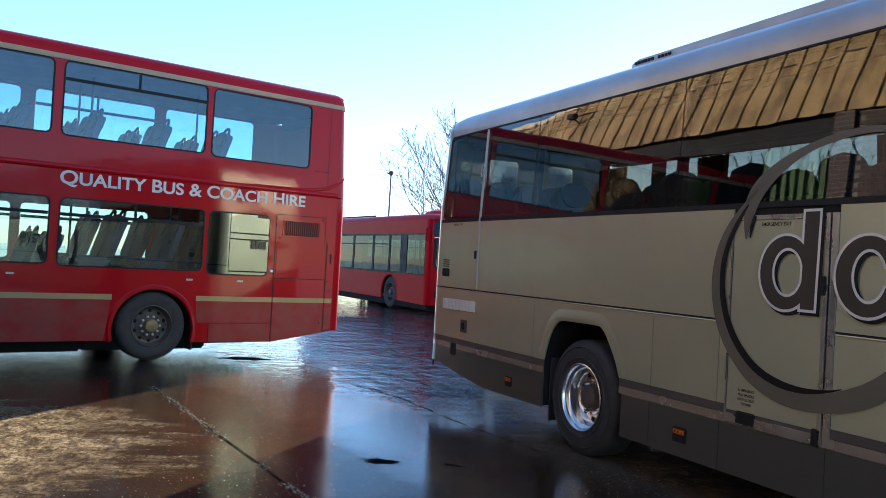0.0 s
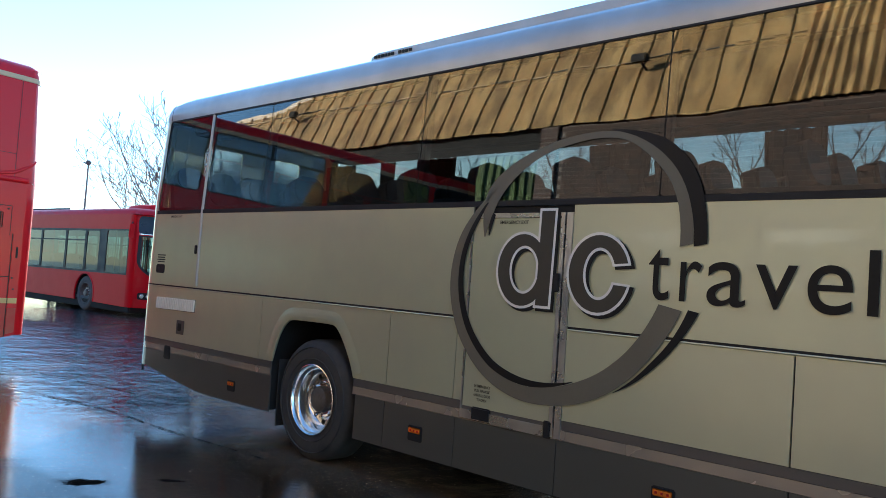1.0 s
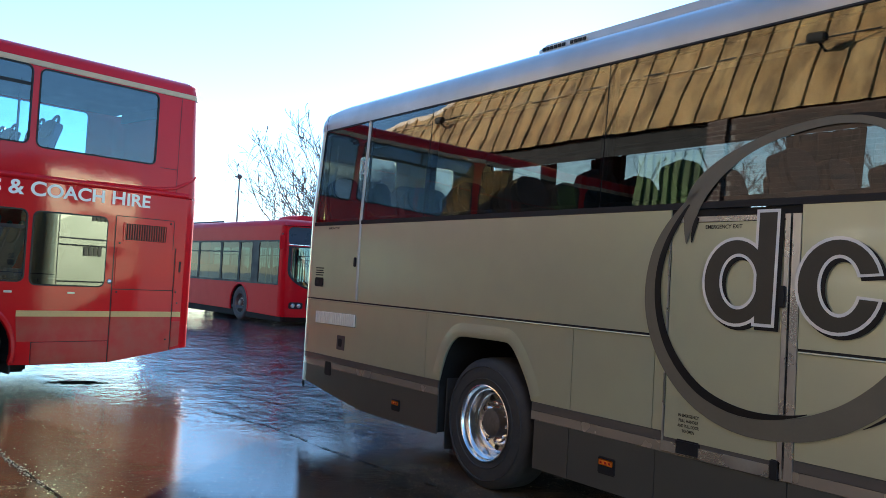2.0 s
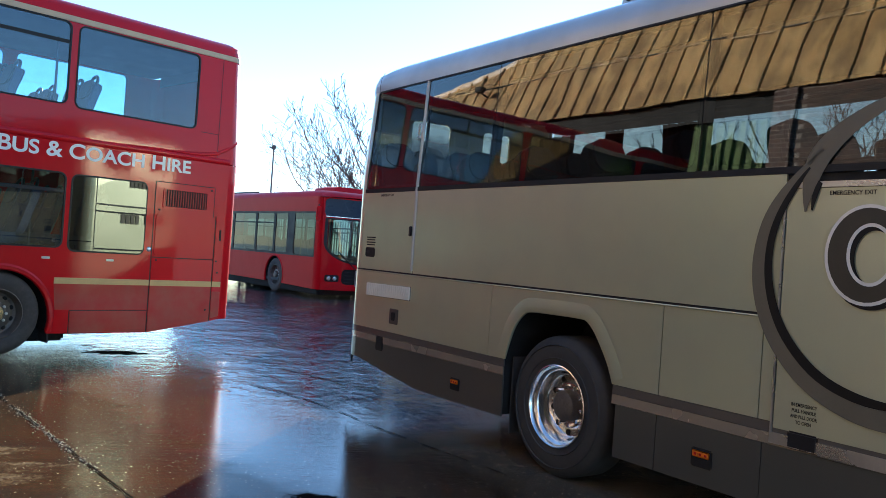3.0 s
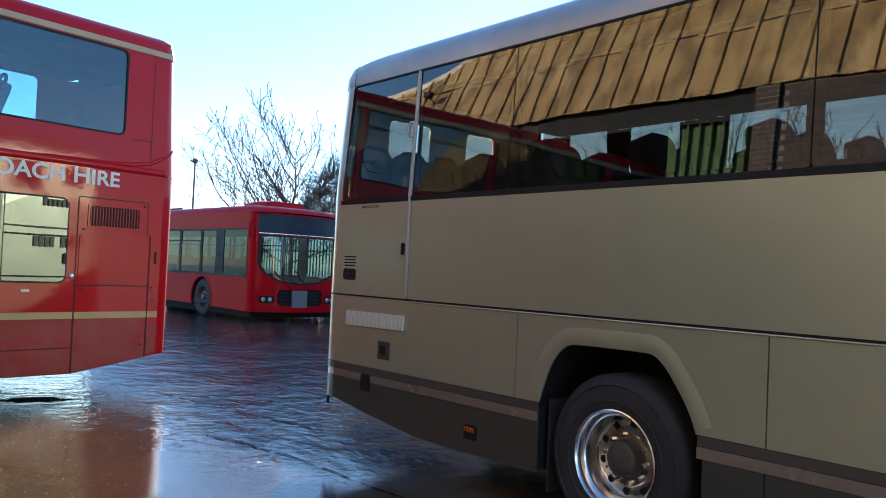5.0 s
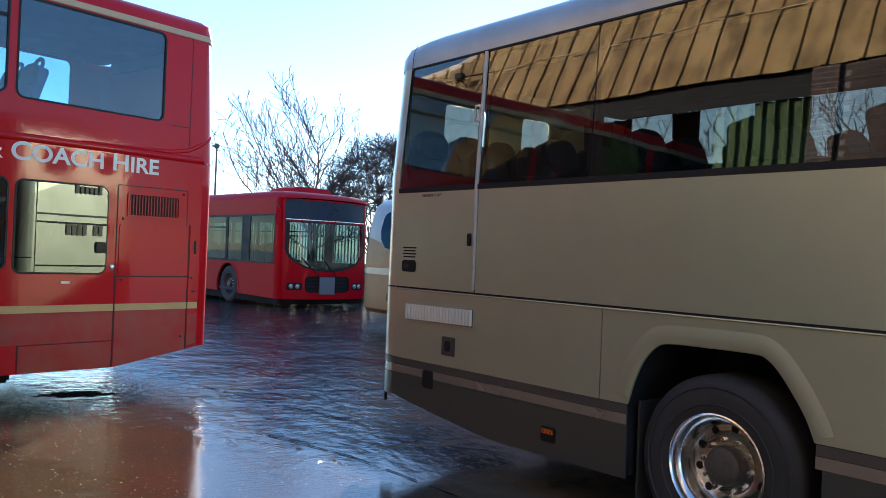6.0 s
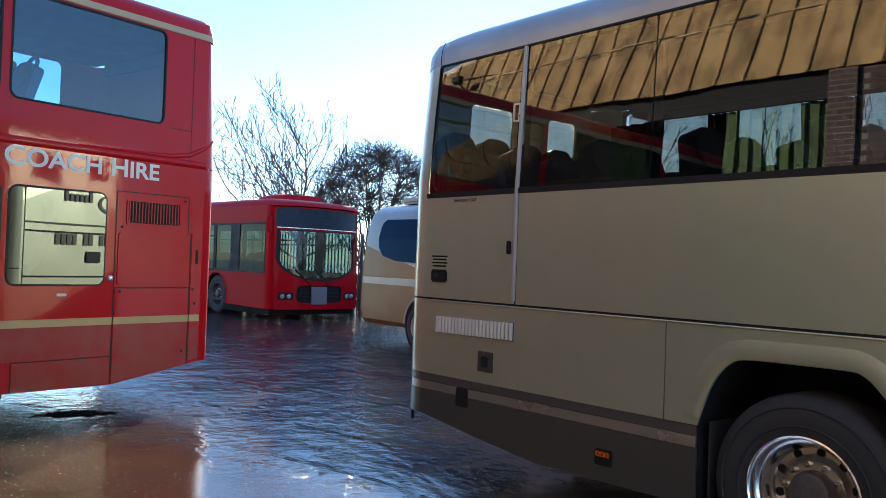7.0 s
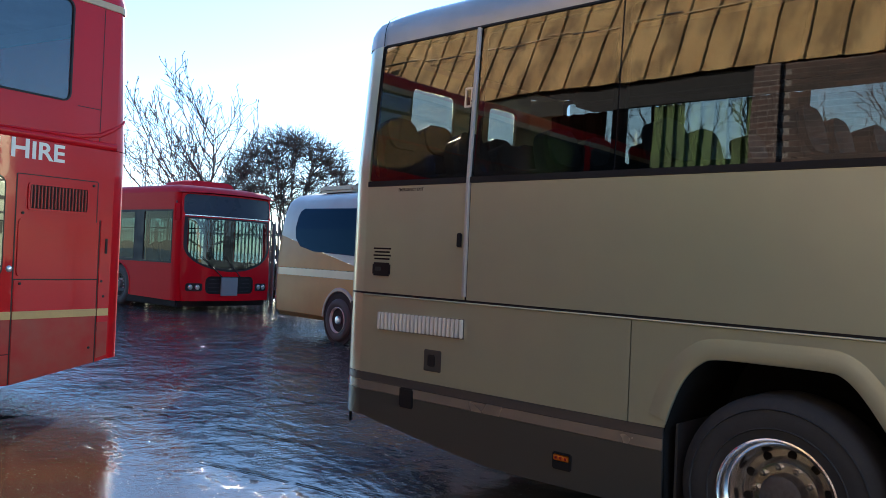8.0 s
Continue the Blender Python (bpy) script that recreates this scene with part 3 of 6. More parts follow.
    for k, (x, z) in enumerate(ARCH[1:-1]):
        if z < 0.785:
            continue
        a, b = ARCH[k], ARCH[k + 2]
        d = Vector((b[0] - a[0], b[1] - a[1])).normalized()
        nx, nz = -d.y, d.x
        rows.append([(x + nx * w, y + inward * q, z + nz * w) for q, w in prof])
    part("wheel_arch_lip", loft(rows, bm=bm), M_CHAMPAGNE, coach, smooth=True)
    # wheel well
    rows = [[(x, y + inward * q, z) for q in (0.012, 0.75)] for x, z in ARCH]
    part("wheel_well", loft(rows), M_DARK, coach)
    # smoked bonded panes with a black rim
    panes = [(0.012, 0.985), (1.03, 2.095), (2.105, 4.225), (4.235, 6.315), (6.325, 8.4), (8.41, 10.5), (10.51, COACH_LEN - 0.1)]
    for a, b in panes:
        pane = part("window_pane", sheet([(q + (0.07 if q < 0.1 and v > 2.6 else 0.0), v) for q, v in rrect(a, GLASS0, b, GLASS1, 0.02)], [], lambda u, v, d: (u, y + inward * (0.002 + GLASS_LEAN * (v - WAIST) + d), v), 0.006), M_GLASSCOACH, coach, "smoked window glass")
        pane.visible_shadow = not near
        rim = sheet(rrect(a - 0.004, GLASS0 - 0.005, b + 0.004, GLASS1 + 0.005, 0.03), [rrect(a + 0.035, GLASS0 + 0.03, b - 0.035, GLASS1 - 0.03, 0.05)], lambda u, v, d: (u, y + inward * (0.012 + GLASS_LEAN * (v - WAIST) + d), v), 0.01)
        part("window_rim", rim, M_SEAL, pane)
    part("waist_rubber", sheet([(0.0, WAIST), (COACH_LEN, WAIST), (COACH_LEN, GLASS0 - 0.002), (0.0, GLASS0 - 0.002)], [], lambda u, v, d: (u, y + inward * (d - 0.004), v), 0.02), M_SEAL, coach)
    part("gutter", sheet([(0.08, GLASS1 + 0.002), (COACH_LEN, GLASS1 + 0.002), (COACH_LEN, GLASS1 + 0.016), (0.08, GLASS1 + 0.016)], [], lambda u, v, d: (u, y + inward * (d + 0.046), v), 0.03), M_SEAL, coach)
    # rear corner in its painted bands
    for z0, z1, mat, nm in ((0.455, band(0) - 0.003, M_SKIRT, "skirt_corner"), (band(0), band(0) + 0.064, M_PALEBAND, "pale_stripe_corner"), (band(0) + 0.066, band(0) + 0.121, M_BAND, "dark_stripe_corner"), (band(0) + 0.125, crease(0) - 0.014, M_CHAMPAGNE, "rear_corner"), (crease(0) - 0.012, crease(0) + 0.001, M_SEAL, "crease_corner"), (crease(0) + 0.001, 2.3, M_CHAMPAGNE, "rear_corner"), (2.3, 3.2, M_CHAMPAGNE, "rear_corner")):
        rows = []
        for z in (z0, z1):
            row = []
            for k in range(9):
                a = radians(90 * k / 8)
                lean = 0.05 * max(0, z - 2.3)
                row.append((lean - 0.31 * math.sin(a), y + inward * (0.27 - 0.27 * math.cos(a) + GLASS_LEAN * max(0, z - WAIST)), z))
            rows.append(row)
        part(nm, loft(rows), mat, coach, smooth=True)


coach_side(0.0, 1)
coach_side(COACH_W, -1)
# rear and front ends
def rear_put(u, v, d):
    return (-0.305 + 0.05 * max(0.0, v - 2.3) + d, u, v)


part("rear_panel", sheet([(0.27, 0.5), (2.23, 0.5), (2.23, 2.3), (2.23, 3.2), (0.27, 3.2), (0.27, 2.3)], [rrect(0.66, 2.64, 1.18, 3.03, 0.05), rrect(1.64, 2.70, 2.04, 3.03, 0.05)], rear_put, 0.03), M_CHAMPAGNE, coach)
for a, b, c in ((0.65, 1.19, 2.63), (1.63, 2.05, 2.69)):
    part("rear_window", sheet(rrect(a, c, b, 3.04, 0.05), [], across(-0.278, 1), 0.006), M_GLASSCOACH, coach, "smoked rear window glass").visible_shadow = False
for z in (1.24, 1.89, 2.01):
    part("rear_moulding", box(-0.318, 0.33, z, -0.304, 2.17, z + 0.022, 0.006), M_SEAL if z < 2 else M_SKIRT, coach)
for y in (0.315, 2.175):
    part("corner_seam", box(-0.309, y, 0.55, -0.303, y + 0.012, 2.62), M_SKIRT, coach)
part("boot_catch", box(-0.318, 1.38, 1.46, -0.303, 1.64, 1.63, 0.012), M_SEAL, coach, "black boot catch")
for k in range(12):
    if k not in (4, 7):
        part("notice_bar", box(-0.309, 0.84 + 0.098 * k, 1.72, -0.304, 0.91 + 0.098 * k, 1.88), M_GREYFILM, coach)
for k in range(6):
    part("logo_bar", box(-0.309, 0.98 + 0.085 * k, 2.36, -0.304, 1.035 + 0.085 * k, 2.47 + 0.05 * (k in (0, 5))), M_GREYFILM, coach)
part("logo_ring", sheet(oval(1.80, 2.35, 0.22, 0.15), [oval(1.80, 2.36, 0.17, 0.11)], across(-0.308, 1), 0.003), M_GREYFILM, coach, "grey oval logo ring")
part("front_panel", sheet([(0.0, 0.3), (2.5, 0.3), (2.5, 3.2), (0.0, 3.2)], [rrect(0.12, 1.2, 2.38, 2.95, 0.15)], across(COACH_LEN, -1), 0.04), M_CHAMPAGNE, coach)
part("windscreen", sheet(rrect(0.11, 1.19, 2.39, 2.96, 0.15), [], across(COACH_LEN - 0.01, -1), 0.008), M_GLASSCOACH, coach, "coach windscreen glass").visible_shadow = False
# roof with coved edges and a rounded rear end
PROFILE = [(0.052, 3.20), (0.054, 3.27), (0.064, 3.335), (0.095, 3.40), (0.17, 3.45), (0.32, 3.49), (0.7, 3.525), (1.25, 3.54)]
PROFILE += [(COACH_W - q, z) for q, z in reversed(PROFILE[:-1])]
rows = []
for x, inset, drop in ((COACH_LEN, 0, 0), (6.0, 0, 0), (0.35, 0, 0), (0.12, 0.003, 0.012), (-0.04, 0.01, 0.03), (-0.13, 0.04, 0.07), (-0.205, 0.10, 0.14), (-0.262, 0.27, 0.29)):
    k = (COACH_W - 2 * inset) / COACH_W
    rows.append([(x, inset + q * k, max(3.198, z - drop * (z - 3.20) / 0.34)) for q, z in PROFILE])
part("roof", loft(rows), M_ROOFSILVER, coach, "silver coved roof", smooth=True)
part("roof_end", sheet([(0.26, 3.19), (2.24, 3.19), (2.24, 3.27), (0.26, 3.27)], [], across(-0.262, 1), 0.01), M_ROOFSILVER, coach)
part("roof_joint", loft([[(x, q - 0.002 if q < 1.25 else q + 0.002, z + 0.002) for q, z in PROFILE] for x in (0.05, 0.06)]), M_SEAL, coach)
# roof unit
rows = []
for x, s, h in ((3.12, 0.95, 0.02), (3.15, 0.98, 0.075), (3.26, 1.0, 0.10), (5.6, 1.0, 0.115), (5.95, 0.99, 0.10), (6.25, 0.95, 0.02)):
    c = COACH_W / 2
    rows.append([(x, c + q * s, 3.495 + k * h + dz) for q, k, dz in ((-0.93, 0, -0.03), (-0.92, 0.8, 0), (-0.86, 1, 0), (0.86, 1, 0), (0.92, 0.8, 0), (0.93, 0, -0.03))])
unit = part("roof_cooling_unit", loft(rows), M_ROOFSILVER, coach, "silver roof cooling unit", smooth=True)
for k in range(11):
    if k != 6:
        part("brand_bar", box(3.22 + 0.045 * k, 0.318, 3.53, 3.25 + 0.045 * k, 0.328, 3.555), M_BLACKFILM, unit)
# upright trims
for z0, z1 in ((crease(1) + 0.022, WAIST), (WAIST, 3.19)):
    rows = [[(u, q - 0.001 + GLASS_LEAN * max(0, z - WAIST), z) for u, q in ((0.980, 0.006), (0.983, -0.009), (0.988, -0.012), (1.004, -0.012), (1.009, -0.009), (1.012, 0.006))] for z in (z0, z1)]
    part("upright_trim", loft(rows), M_DULLTRIM, coach, "dull aluminium upright window trim")
part("window_catch", ring(rrect(0.908, 2.655, 0.972, 2.79, 0.008, 2), rrect(0.921, 2.668, 0.962, 2.777, 0.004, 2), lambda u, v, d: (u, d - 0.004 + GLASS_LEAN * (v - WAIST), v), 0.012), M_TRIM, coach)
# emergency door
door_pts = [(4.868, 0.745), (5.625, 0.745), (5.625, 2.06), (4.868, 2.06)]
door = part("emergency_door", sheet(door_pts, [], side(-0.003, 1), 0.016), M_CHAMPAGNE, coach, "champagne emergency door panel")
part("door_frame", ring([(4.85, 0.66), (5.66, 0.66), (5.66, 2.095), (4.85, 2.095)], [(4.862, 0.72), (5.63, 0.72), (5.63, 2.064), (4.862, 2.064)], side(-0.008, 1), 0.014), M_TRIM, door, "bright aluminium door frame")
part("door_edge_trim", sheet([(5.674, 0.655), (5.722, 0.655), (5.722, 2.095), (5.674, 2.095)], [], side(-0.008, 1), 0.014), M_TRIM, door, "bright aluminium edge trim")
part("door_gap", sheet([(5.664, 0.66), (5.671, 0.66), (5.671, 2.08), (5.664, 2.08)], [], side(-0.001, 1), 0.01), M_SEAL, door)
part("door_handle", box(5.61, -0.024, 1.58, 5.65, 0.0, 1.70, 0.006), M_SEAL, door, "black recessed handle")
part("door_latch_box", box(4.958, -0.014, 0.655, 5.135, 0.006, 0.75, 0.01), M_SEAL, door, "black latch recess")
part("door_lower_latch", box(5.59, -0.014, 0.645, 5.648, 0.006, 0.755, 0.006), M_SEAL, door)
part("chrome_sill", sheet([(5.14, band(5) + 0.002), (5.587, band(5) + 0.002), (5.587, band(5) + 0.064), (5.14, band(5) + 0.064)], [], side(-0.009, 1), 0.006), M_TRIM, door, "bright metal sill strip")
UP = Matrix(((1, 0, 0, 0), (0, 0, -1, 0), (0, 1, 0, 0), (0, 0, 0, 1)))
lettering("exit_lettering", "EMERGENCY EXIT", Matrix.Translation((5.11, -0.0045, 2.02)) @ UP, 0.25, 0.024, M_BLACKFILM, door, "small black words on the door", bold=0.02)
for k, (word, w) in enumerate((("IN EMERGENCY", 0.15), ("PULL HANDLE", 0.14), ("AND PULL DOOR", 0.155), ("TO OPEN", 0.09))):
    lettering("notice_lettering", word, Matrix.Translation((5.045 - w / 2, -0.0045, 0.885 - 0.031 * k)) @ UP, w, 0.019, M_BLACKFILM, door, "small black words on the door", bold=0.02)
# rear window notices, hatch, louvre, flap
lettering("exit_lettering", "EMERGENCY EXIT", Matrix.Translation((0.33, -0.0015, 2.103)) @ UP, 0.25, 0.022, M_BLACKFILM, coach, "small black words under the window", bold=0.02)
for k in range(4):
    part("notice_bar", box(0.09 + 0.01 * (k % 2), -0.0015, 1.683 - 0.025 * k, 0.275 - 0.012 * (k % 2), 0.001, 1.695 - 0.025 * k), M_BLACKFILM, coach)
part("lock_hatch", box(0.092, -0.006, 1.49, 0.275, 0.004, 1.587, 0.012), M_SEAL, coach, "black lock hatch")
part("lock_slot", box(0.12, -0.010, 1.525, 0.18, -0.004, 1.555, 0.004), M_RUBBER, coach)
part("window_pull", box(0.92, -0.016, 1.715, 0.962, 0.0, 1.81, 0.006), M_SEAL, coach, "black pull handle")
louvre = part("louvre", sheet([(0.165, 1.10), (1.012, 1.106), (1.012, 1.238), (0.165, 1.226)], [], side(-0.0015, 1), 0.004), M_SKIRT, coach, "pale louvred engine vent")
slat = None
for k in range(22):
    x = 0.178 + k * 0.0382
    z = 1.103 + (x - 0.165) * 0.010
    m = Matrix.Translation((x, 0, z))
    if slat is None:
        slat = part("slat", box(0.0, -0.020, 0.0, 0.026, -0.001, 0.125, 0.004), M_SLAT, louvre)
        slat.matrix_local = m
    else:
        again(slat, "slat", louvre, m)
part("fuel_flap", box(0.655, -0.007, 0.86, 0.817, 0.004, 1.007, 0.005), M_SKIRT, coach, "dark square flap")
part("fuel_flap_lock", box(0.70, -0.012, 0.895, 0.765, -0.005, 0.975, 0.008), M_SEAL, coach)
part("jack_recess", box(0.43, -0.009, 0.575, 0.565, 0.004, 0.715, 0.01), M_SEAL, coach, "dark recess across the stripe")
part("mudflap_hook", box(-0.16, 0.04, 0.375, -0.14, 0.06, 0.46, 0.004), M_SEAL, coach)


def marker_lamp(x, z, w, h):
    lamp = part("marker_lamp", box(x - w / 2 - 0.012, -0.008, z - h * 1.9, x + w / 2 + 0.012, 0.004, z + h * 0.8, 0.008), M_SEAL, coach, "black side marker lamp housing")
    part("lens", box(x - w / 2, -0.016, z - h / 2, x + w / 2, -0.006, z + h / 2, 0.005), M_ORANGE, lamp, "orange marker lens")
    for k in (-0.3, 0.0, 0.3):
        part("lens_bulb", box(x + k * w - 0.007, -0.0185, z - 0.008, x + k * w + 0.007, -0.0155, z + 0.006), M_REDLENS, lamp)


marker_lamp(1.829, 0.487, 0.112, 0.038)
marker_lamp(4.41, 0.486, 0.125, 0.042)
marker_lamp(6.458, 0.486, 0.125, 0.042)
marker_lamp(8.4, 0.486, 0.125, 0.042)


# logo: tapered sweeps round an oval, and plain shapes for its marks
LC = (5.60, 1.70, 0.906, 0.835)


def sweep(keys, proud, mat, label):
    """A tapered arc of film round the oval. keys: (angle, outer share, inner share) along it; it follows the leaning glass."""
    cx, cz, rx, rz = LC
    rows = []
    for (a0, o0, i0), (a1, o1, i1) in spread(keys):
        n = max(2, int(abs(a1 - a0) / 3))
        for k in range(n):
            t = k / n
            a, o, i = radians(a0 + (a1 - a0) * t), o0 + (o1 - o0) * t, i0 + (i1 - i0) * t
            rows.append((a, o, i))
    rows.append((radians(keys[-1][0]), keys[-1][1], keys[-1][2]))
    for turn in range(2):
        rows = [rows[0]] + [(q[0], (p[1] + 2 * q[1] + r[1]) / 4, (p[2] + 2 * q[2] + r[2]) / 4) for p, q, r in zip(rows, rows[1:], rows[2:])] + [rows[-1]]
    skin = []
    for a, o, i in rows:
        row = []
        for share, d in ((o, 0.0), (i, 0.0), (i, 0.0012), (o, 0.0012)):
            z = cz + rz * share * math.sin(a)
            row.append((cx + rx * share * math.cos(a), d - proud + GLASS_LEAN * max(0.0, z - WAIST), z))
        skin.append(row)
    return part("logo_sweep", loft(skin, closed=True), mat, coach, label)


sweep([(158, 0.745, 0.735), (147, 0.85, 0.755), (140, 0.93, 0.785), (131, 0.975, 0.825), (102, 1.01, 0.94), (85, 1.07, 1.01), (73, 1.132, 1.08), (63, 1.186, 1.136), (50, 1.20, 1.125), (36, 1.196, 1.11), (28, 1.16, 1.07), (13, 1.088, 0.993)], 0.010, M_GREYFILM, "warm grey logo sweep")
sweep([(70, 1.16, 1.155), (60, 1.225, 1.185), (50, 1.29, 1.198), (40, 1.30, 1.195), (30, 1.268, 1.165), (12, 1.178, 1.088)], 0.0105, M_BLACKFILM, "black logo sweep")
sweep([(156, 0.71, 0.70), (149, 0.76, 0.715), (142, 0.778, 0.745)], 0.0105, M_BLACKFILM, "black logo sweep")
sweep([(131, 0.91, 0.895), (144, 0.925, 0.885), (164, 0.99, 0.875), (187, 1.03, 0.935), (212, 1.055, 0.955), (235, 1.065, 0.96), (254, 1.048, 0.93), (272, 1.012, 0.87), (290, 0.995, 0.835), (310, 0.98, 0.82), (327, 0.98, 0.825), (338, 1.0, 0.84), (348, 1.03, 0.862)], 0.010, M_GREYFILM, "warm grey logo sweep")
sweep([(140, 0.885, 0.872), (150, 0.895, 0.855), (170, 0.925, 0.875), (188, 0.942, 0.888), (212, 0.962, 0.90), (235, 0.965, 0.90), (254, 0.928, 0.868), (272, 0.872, 0.84), (285, 0.838, 0.832)], 0.0105, M_BLACKFILM, "black logo sweep")
sweep([(303, 1.0, 0.996), (323, 1.042, 0.998), (338, 1.092, 1.038), (349, 1.145, 1.07)], 0.0105, M_BLACKFILM, "black logo sweep")


def mark(outline, holes, y, mat, label):
    part("logo_mark", sheet(outline, holes, side(y, 1), 0.001), mat, coach, label)


for grow, y, mat, dx, label in ((0.021, -0.0115, M_BLACKFILM, 0.022, "black logo shadow"), (0.018, -0.0124, M_WHITE, 0.0, "white logo outline"), (0.0, -0.0134, M_CHARCOALFILM, 0.0, "charcoal logo shape")):
    dz = -0.016 if dx else 0.0
    mark(oval(5.335 + dx, 1.712 + dz, 0.21 + grow, 0.24 + grow), [oval(5.35 + dx, 1.714 + dz, 0.124 - grow, 0.160 - grow)], y, mat, label)
    mark([(5.464 + dx - grow, 1.484 + dz - grow), (5.569 + dx + grow, 1.484 + dz - grow), (5.585 + dx + grow, 2.105 + dz + grow), (5.476 + dx - grow, 2.105 + dz + grow)], [], y - 0.0004, mat, label)
    half = 17 - grow * 220
    mark(oval(5.938 + dx, 1.710 + dz, 0.220 + grow, 0.240 + grow, 32, half, 360 - half) + oval(5.945 + dx, 1.710 + dz, 0.118 - grow, 0.162 - grow, 32, half + 6, 354 - half)[::-1], [], y, mat, label)
for c, a, b, z0, z1 in (("t", 6.288, 6.424, 1.573, 1.872), ("r", 6.492, 6.624, 1.576, 1.805), ("a", 6.658, 6.882, 1.563, 1.807), ("v", 6.930, 7.152, 1.567, 1.80), ("e", 7.204, 7.422, 1.560, 1.808), ("l", 7.49, 7.542, 1.567, 1.887)):
    lettering("letter", c, Matrix.Translation((a, -0.0125, z0)) @ UP, b - a, z1 - z0, M_BLACKFILM, coach, "black lower-case letter film", bold=0.0)


def alloy_wheel(parent, x, y, z, out):
    """Twin-tyre rear wheel with a deep polished dish. out: -1 when it faces -y."""
    def P(prof):
        return [(r, y - out * 0 + d * -out) for r, d in prof]
    tyre = part("tyre", lathe(P([(0.298, 0.0), (0.33, -0.012), (0.40, -0.02), (0.455, -0.012), (0.497, 0.01), (0.513, 0.035), (0.516, 0.06), (0.516, 0.26), (0.49, 0.29), (0.40, 0.30), (0.30, 0.29)]), 64, x, z), M_RUBBER, parent, "black rubber tyre", smooth=True)
    for k, r in enumerate((0.345, 0.44)):
        part("tyre_ridge", lathe(P([(r, -0.012), (r + 0.006, -0.022), (r + 0.012, -0.012)]), 64, x, z), M_RUBBER, tyre, smooth=True)
    rim = part("rim", lathe(P([(0.292, 0.01), (0.300, -0.004), (0.303, -0.016), (0.295, -0.020), (0.286, -0.010), (0.280, 0.02), (0.262, 0.035), (0.255, 0.05), (0.250, 0.11), (0.243, 0.135), (0.225, 0.150), (0.195, 0.150), (0.178, 0.135), (0.165, 0.12), (0.150, 0.118), (0.105, 0.118)]), 72, x, z), M_ALU, parent, "polished deep-dish alloy rim", smooth=True)
    hub = part("hub", lathe(P([(0.115, 0.118), (0.112, 0.08), (0.105, 0.06), (0.08, 0.045), (0.0, 0.042)]), 32, x, z), M_STEEL, rim, "dirty steel hub", smooth=True)
    for k in range(10):
        a = 2 * math.pi * (k + 0.35) / 10
        cx, cz = x + 0.205 * math.cos(a), z + 0.205 * math.sin(a)
        part("vent_hole", lathe(P([(0.0235, 0.1475), (0.021, 0.1445), (0.0, 0.1445)]), 16, cx, cz), M_DARK, rim)
        cx, cz = x + 0.145 * math.cos(a + 0.31), z + 0.145 * math.sin(a + 0.31)
        part("wheel_nut", lathe(P([(0.017, 0.118), (0.017, 0.095), (0.012, 0.085), (0.0, 0.084)]), 6, cx, cz), M_ALU, rim)


alloy_wheel(coach, WHEEL_X, 0.045, WHEEL_Z, -1)
alloy_wheel(coach, WHEEL_X, COACH_W - 0.045, WHEEL_Z, 1)
alloy_wheel(coach, 9.6, 0.045, WHEEL_Z, -1)
alloy_wheel(coach, 9.6, COACH_W - 0.045, WHEEL_Z, 1)
part("wheel_well_inner", box(2.45, 0.76, 0.3, 3.75, 1.74, 1.25), M_DARK, coach)
part("mudflap", box(2.52, 0.05, 0.2, 2.535, 0.60, 0.8, 0.004), M_RUBBER, coach)
part("axle", rod((WHEEL_X, 0.3, WHEEL_Z), (WHEEL_X, 2.2, WHEEL_Z), 0.09, 12), M_DARK, coach)
part("underbody", box(3.9, 0.06, 0.27, COACH_LEN - 0.4, COACH_W - 0.06, 0.62, 0.03), M_DARK, coach)
part("rear_underbody", box(0.9, 0.10, 0.345, 2.42, COACH_W - 0.10, 0.62, 0.03), M_DARK, coach)
part("cabin_floor", box(-0.2, 0.05, 1.22, COACH_LEN - 0.1, COACH_W - 0.05, 1.28), M_INTDARK, coach)
part("cabin_ceiling", box(0.0, 0.10, 3.19, COACH_LEN - 0.1, COACH_W - 0.10, 3.22), M_INTDARK, coach)
for y0 in (0.14, COACH_W - 0.50):
    part("luggage_rack", box(0.4, y0, 3.03, COACH_LEN - 1.0, y0 + 0.36, 3.18, 0.03), M_INTDARK, coach, "overhead luggage rack")
for x in (2.10, 4.23, 6.32, 8.405, 10.505):
    for y0 in (0.04, COACH_W - 0.10):
        sgn = 1 if y0 < 1 else -1
        y1 = 0.03 if y0 < 1 else COACH_W - 0.03
        rows = [[(x + u, y1 + sgn * (q + GLASS_LEAN * (z - WAIST)), z) for u, q in ((-0.022, 0.0), (0.022, 0.0), (0.022, 0.05), (-0.022, 0.05))] for z in (2.14, 3.2)]
        part("window_pillar", loft(rows, closed=True), M_SEAL, coach)


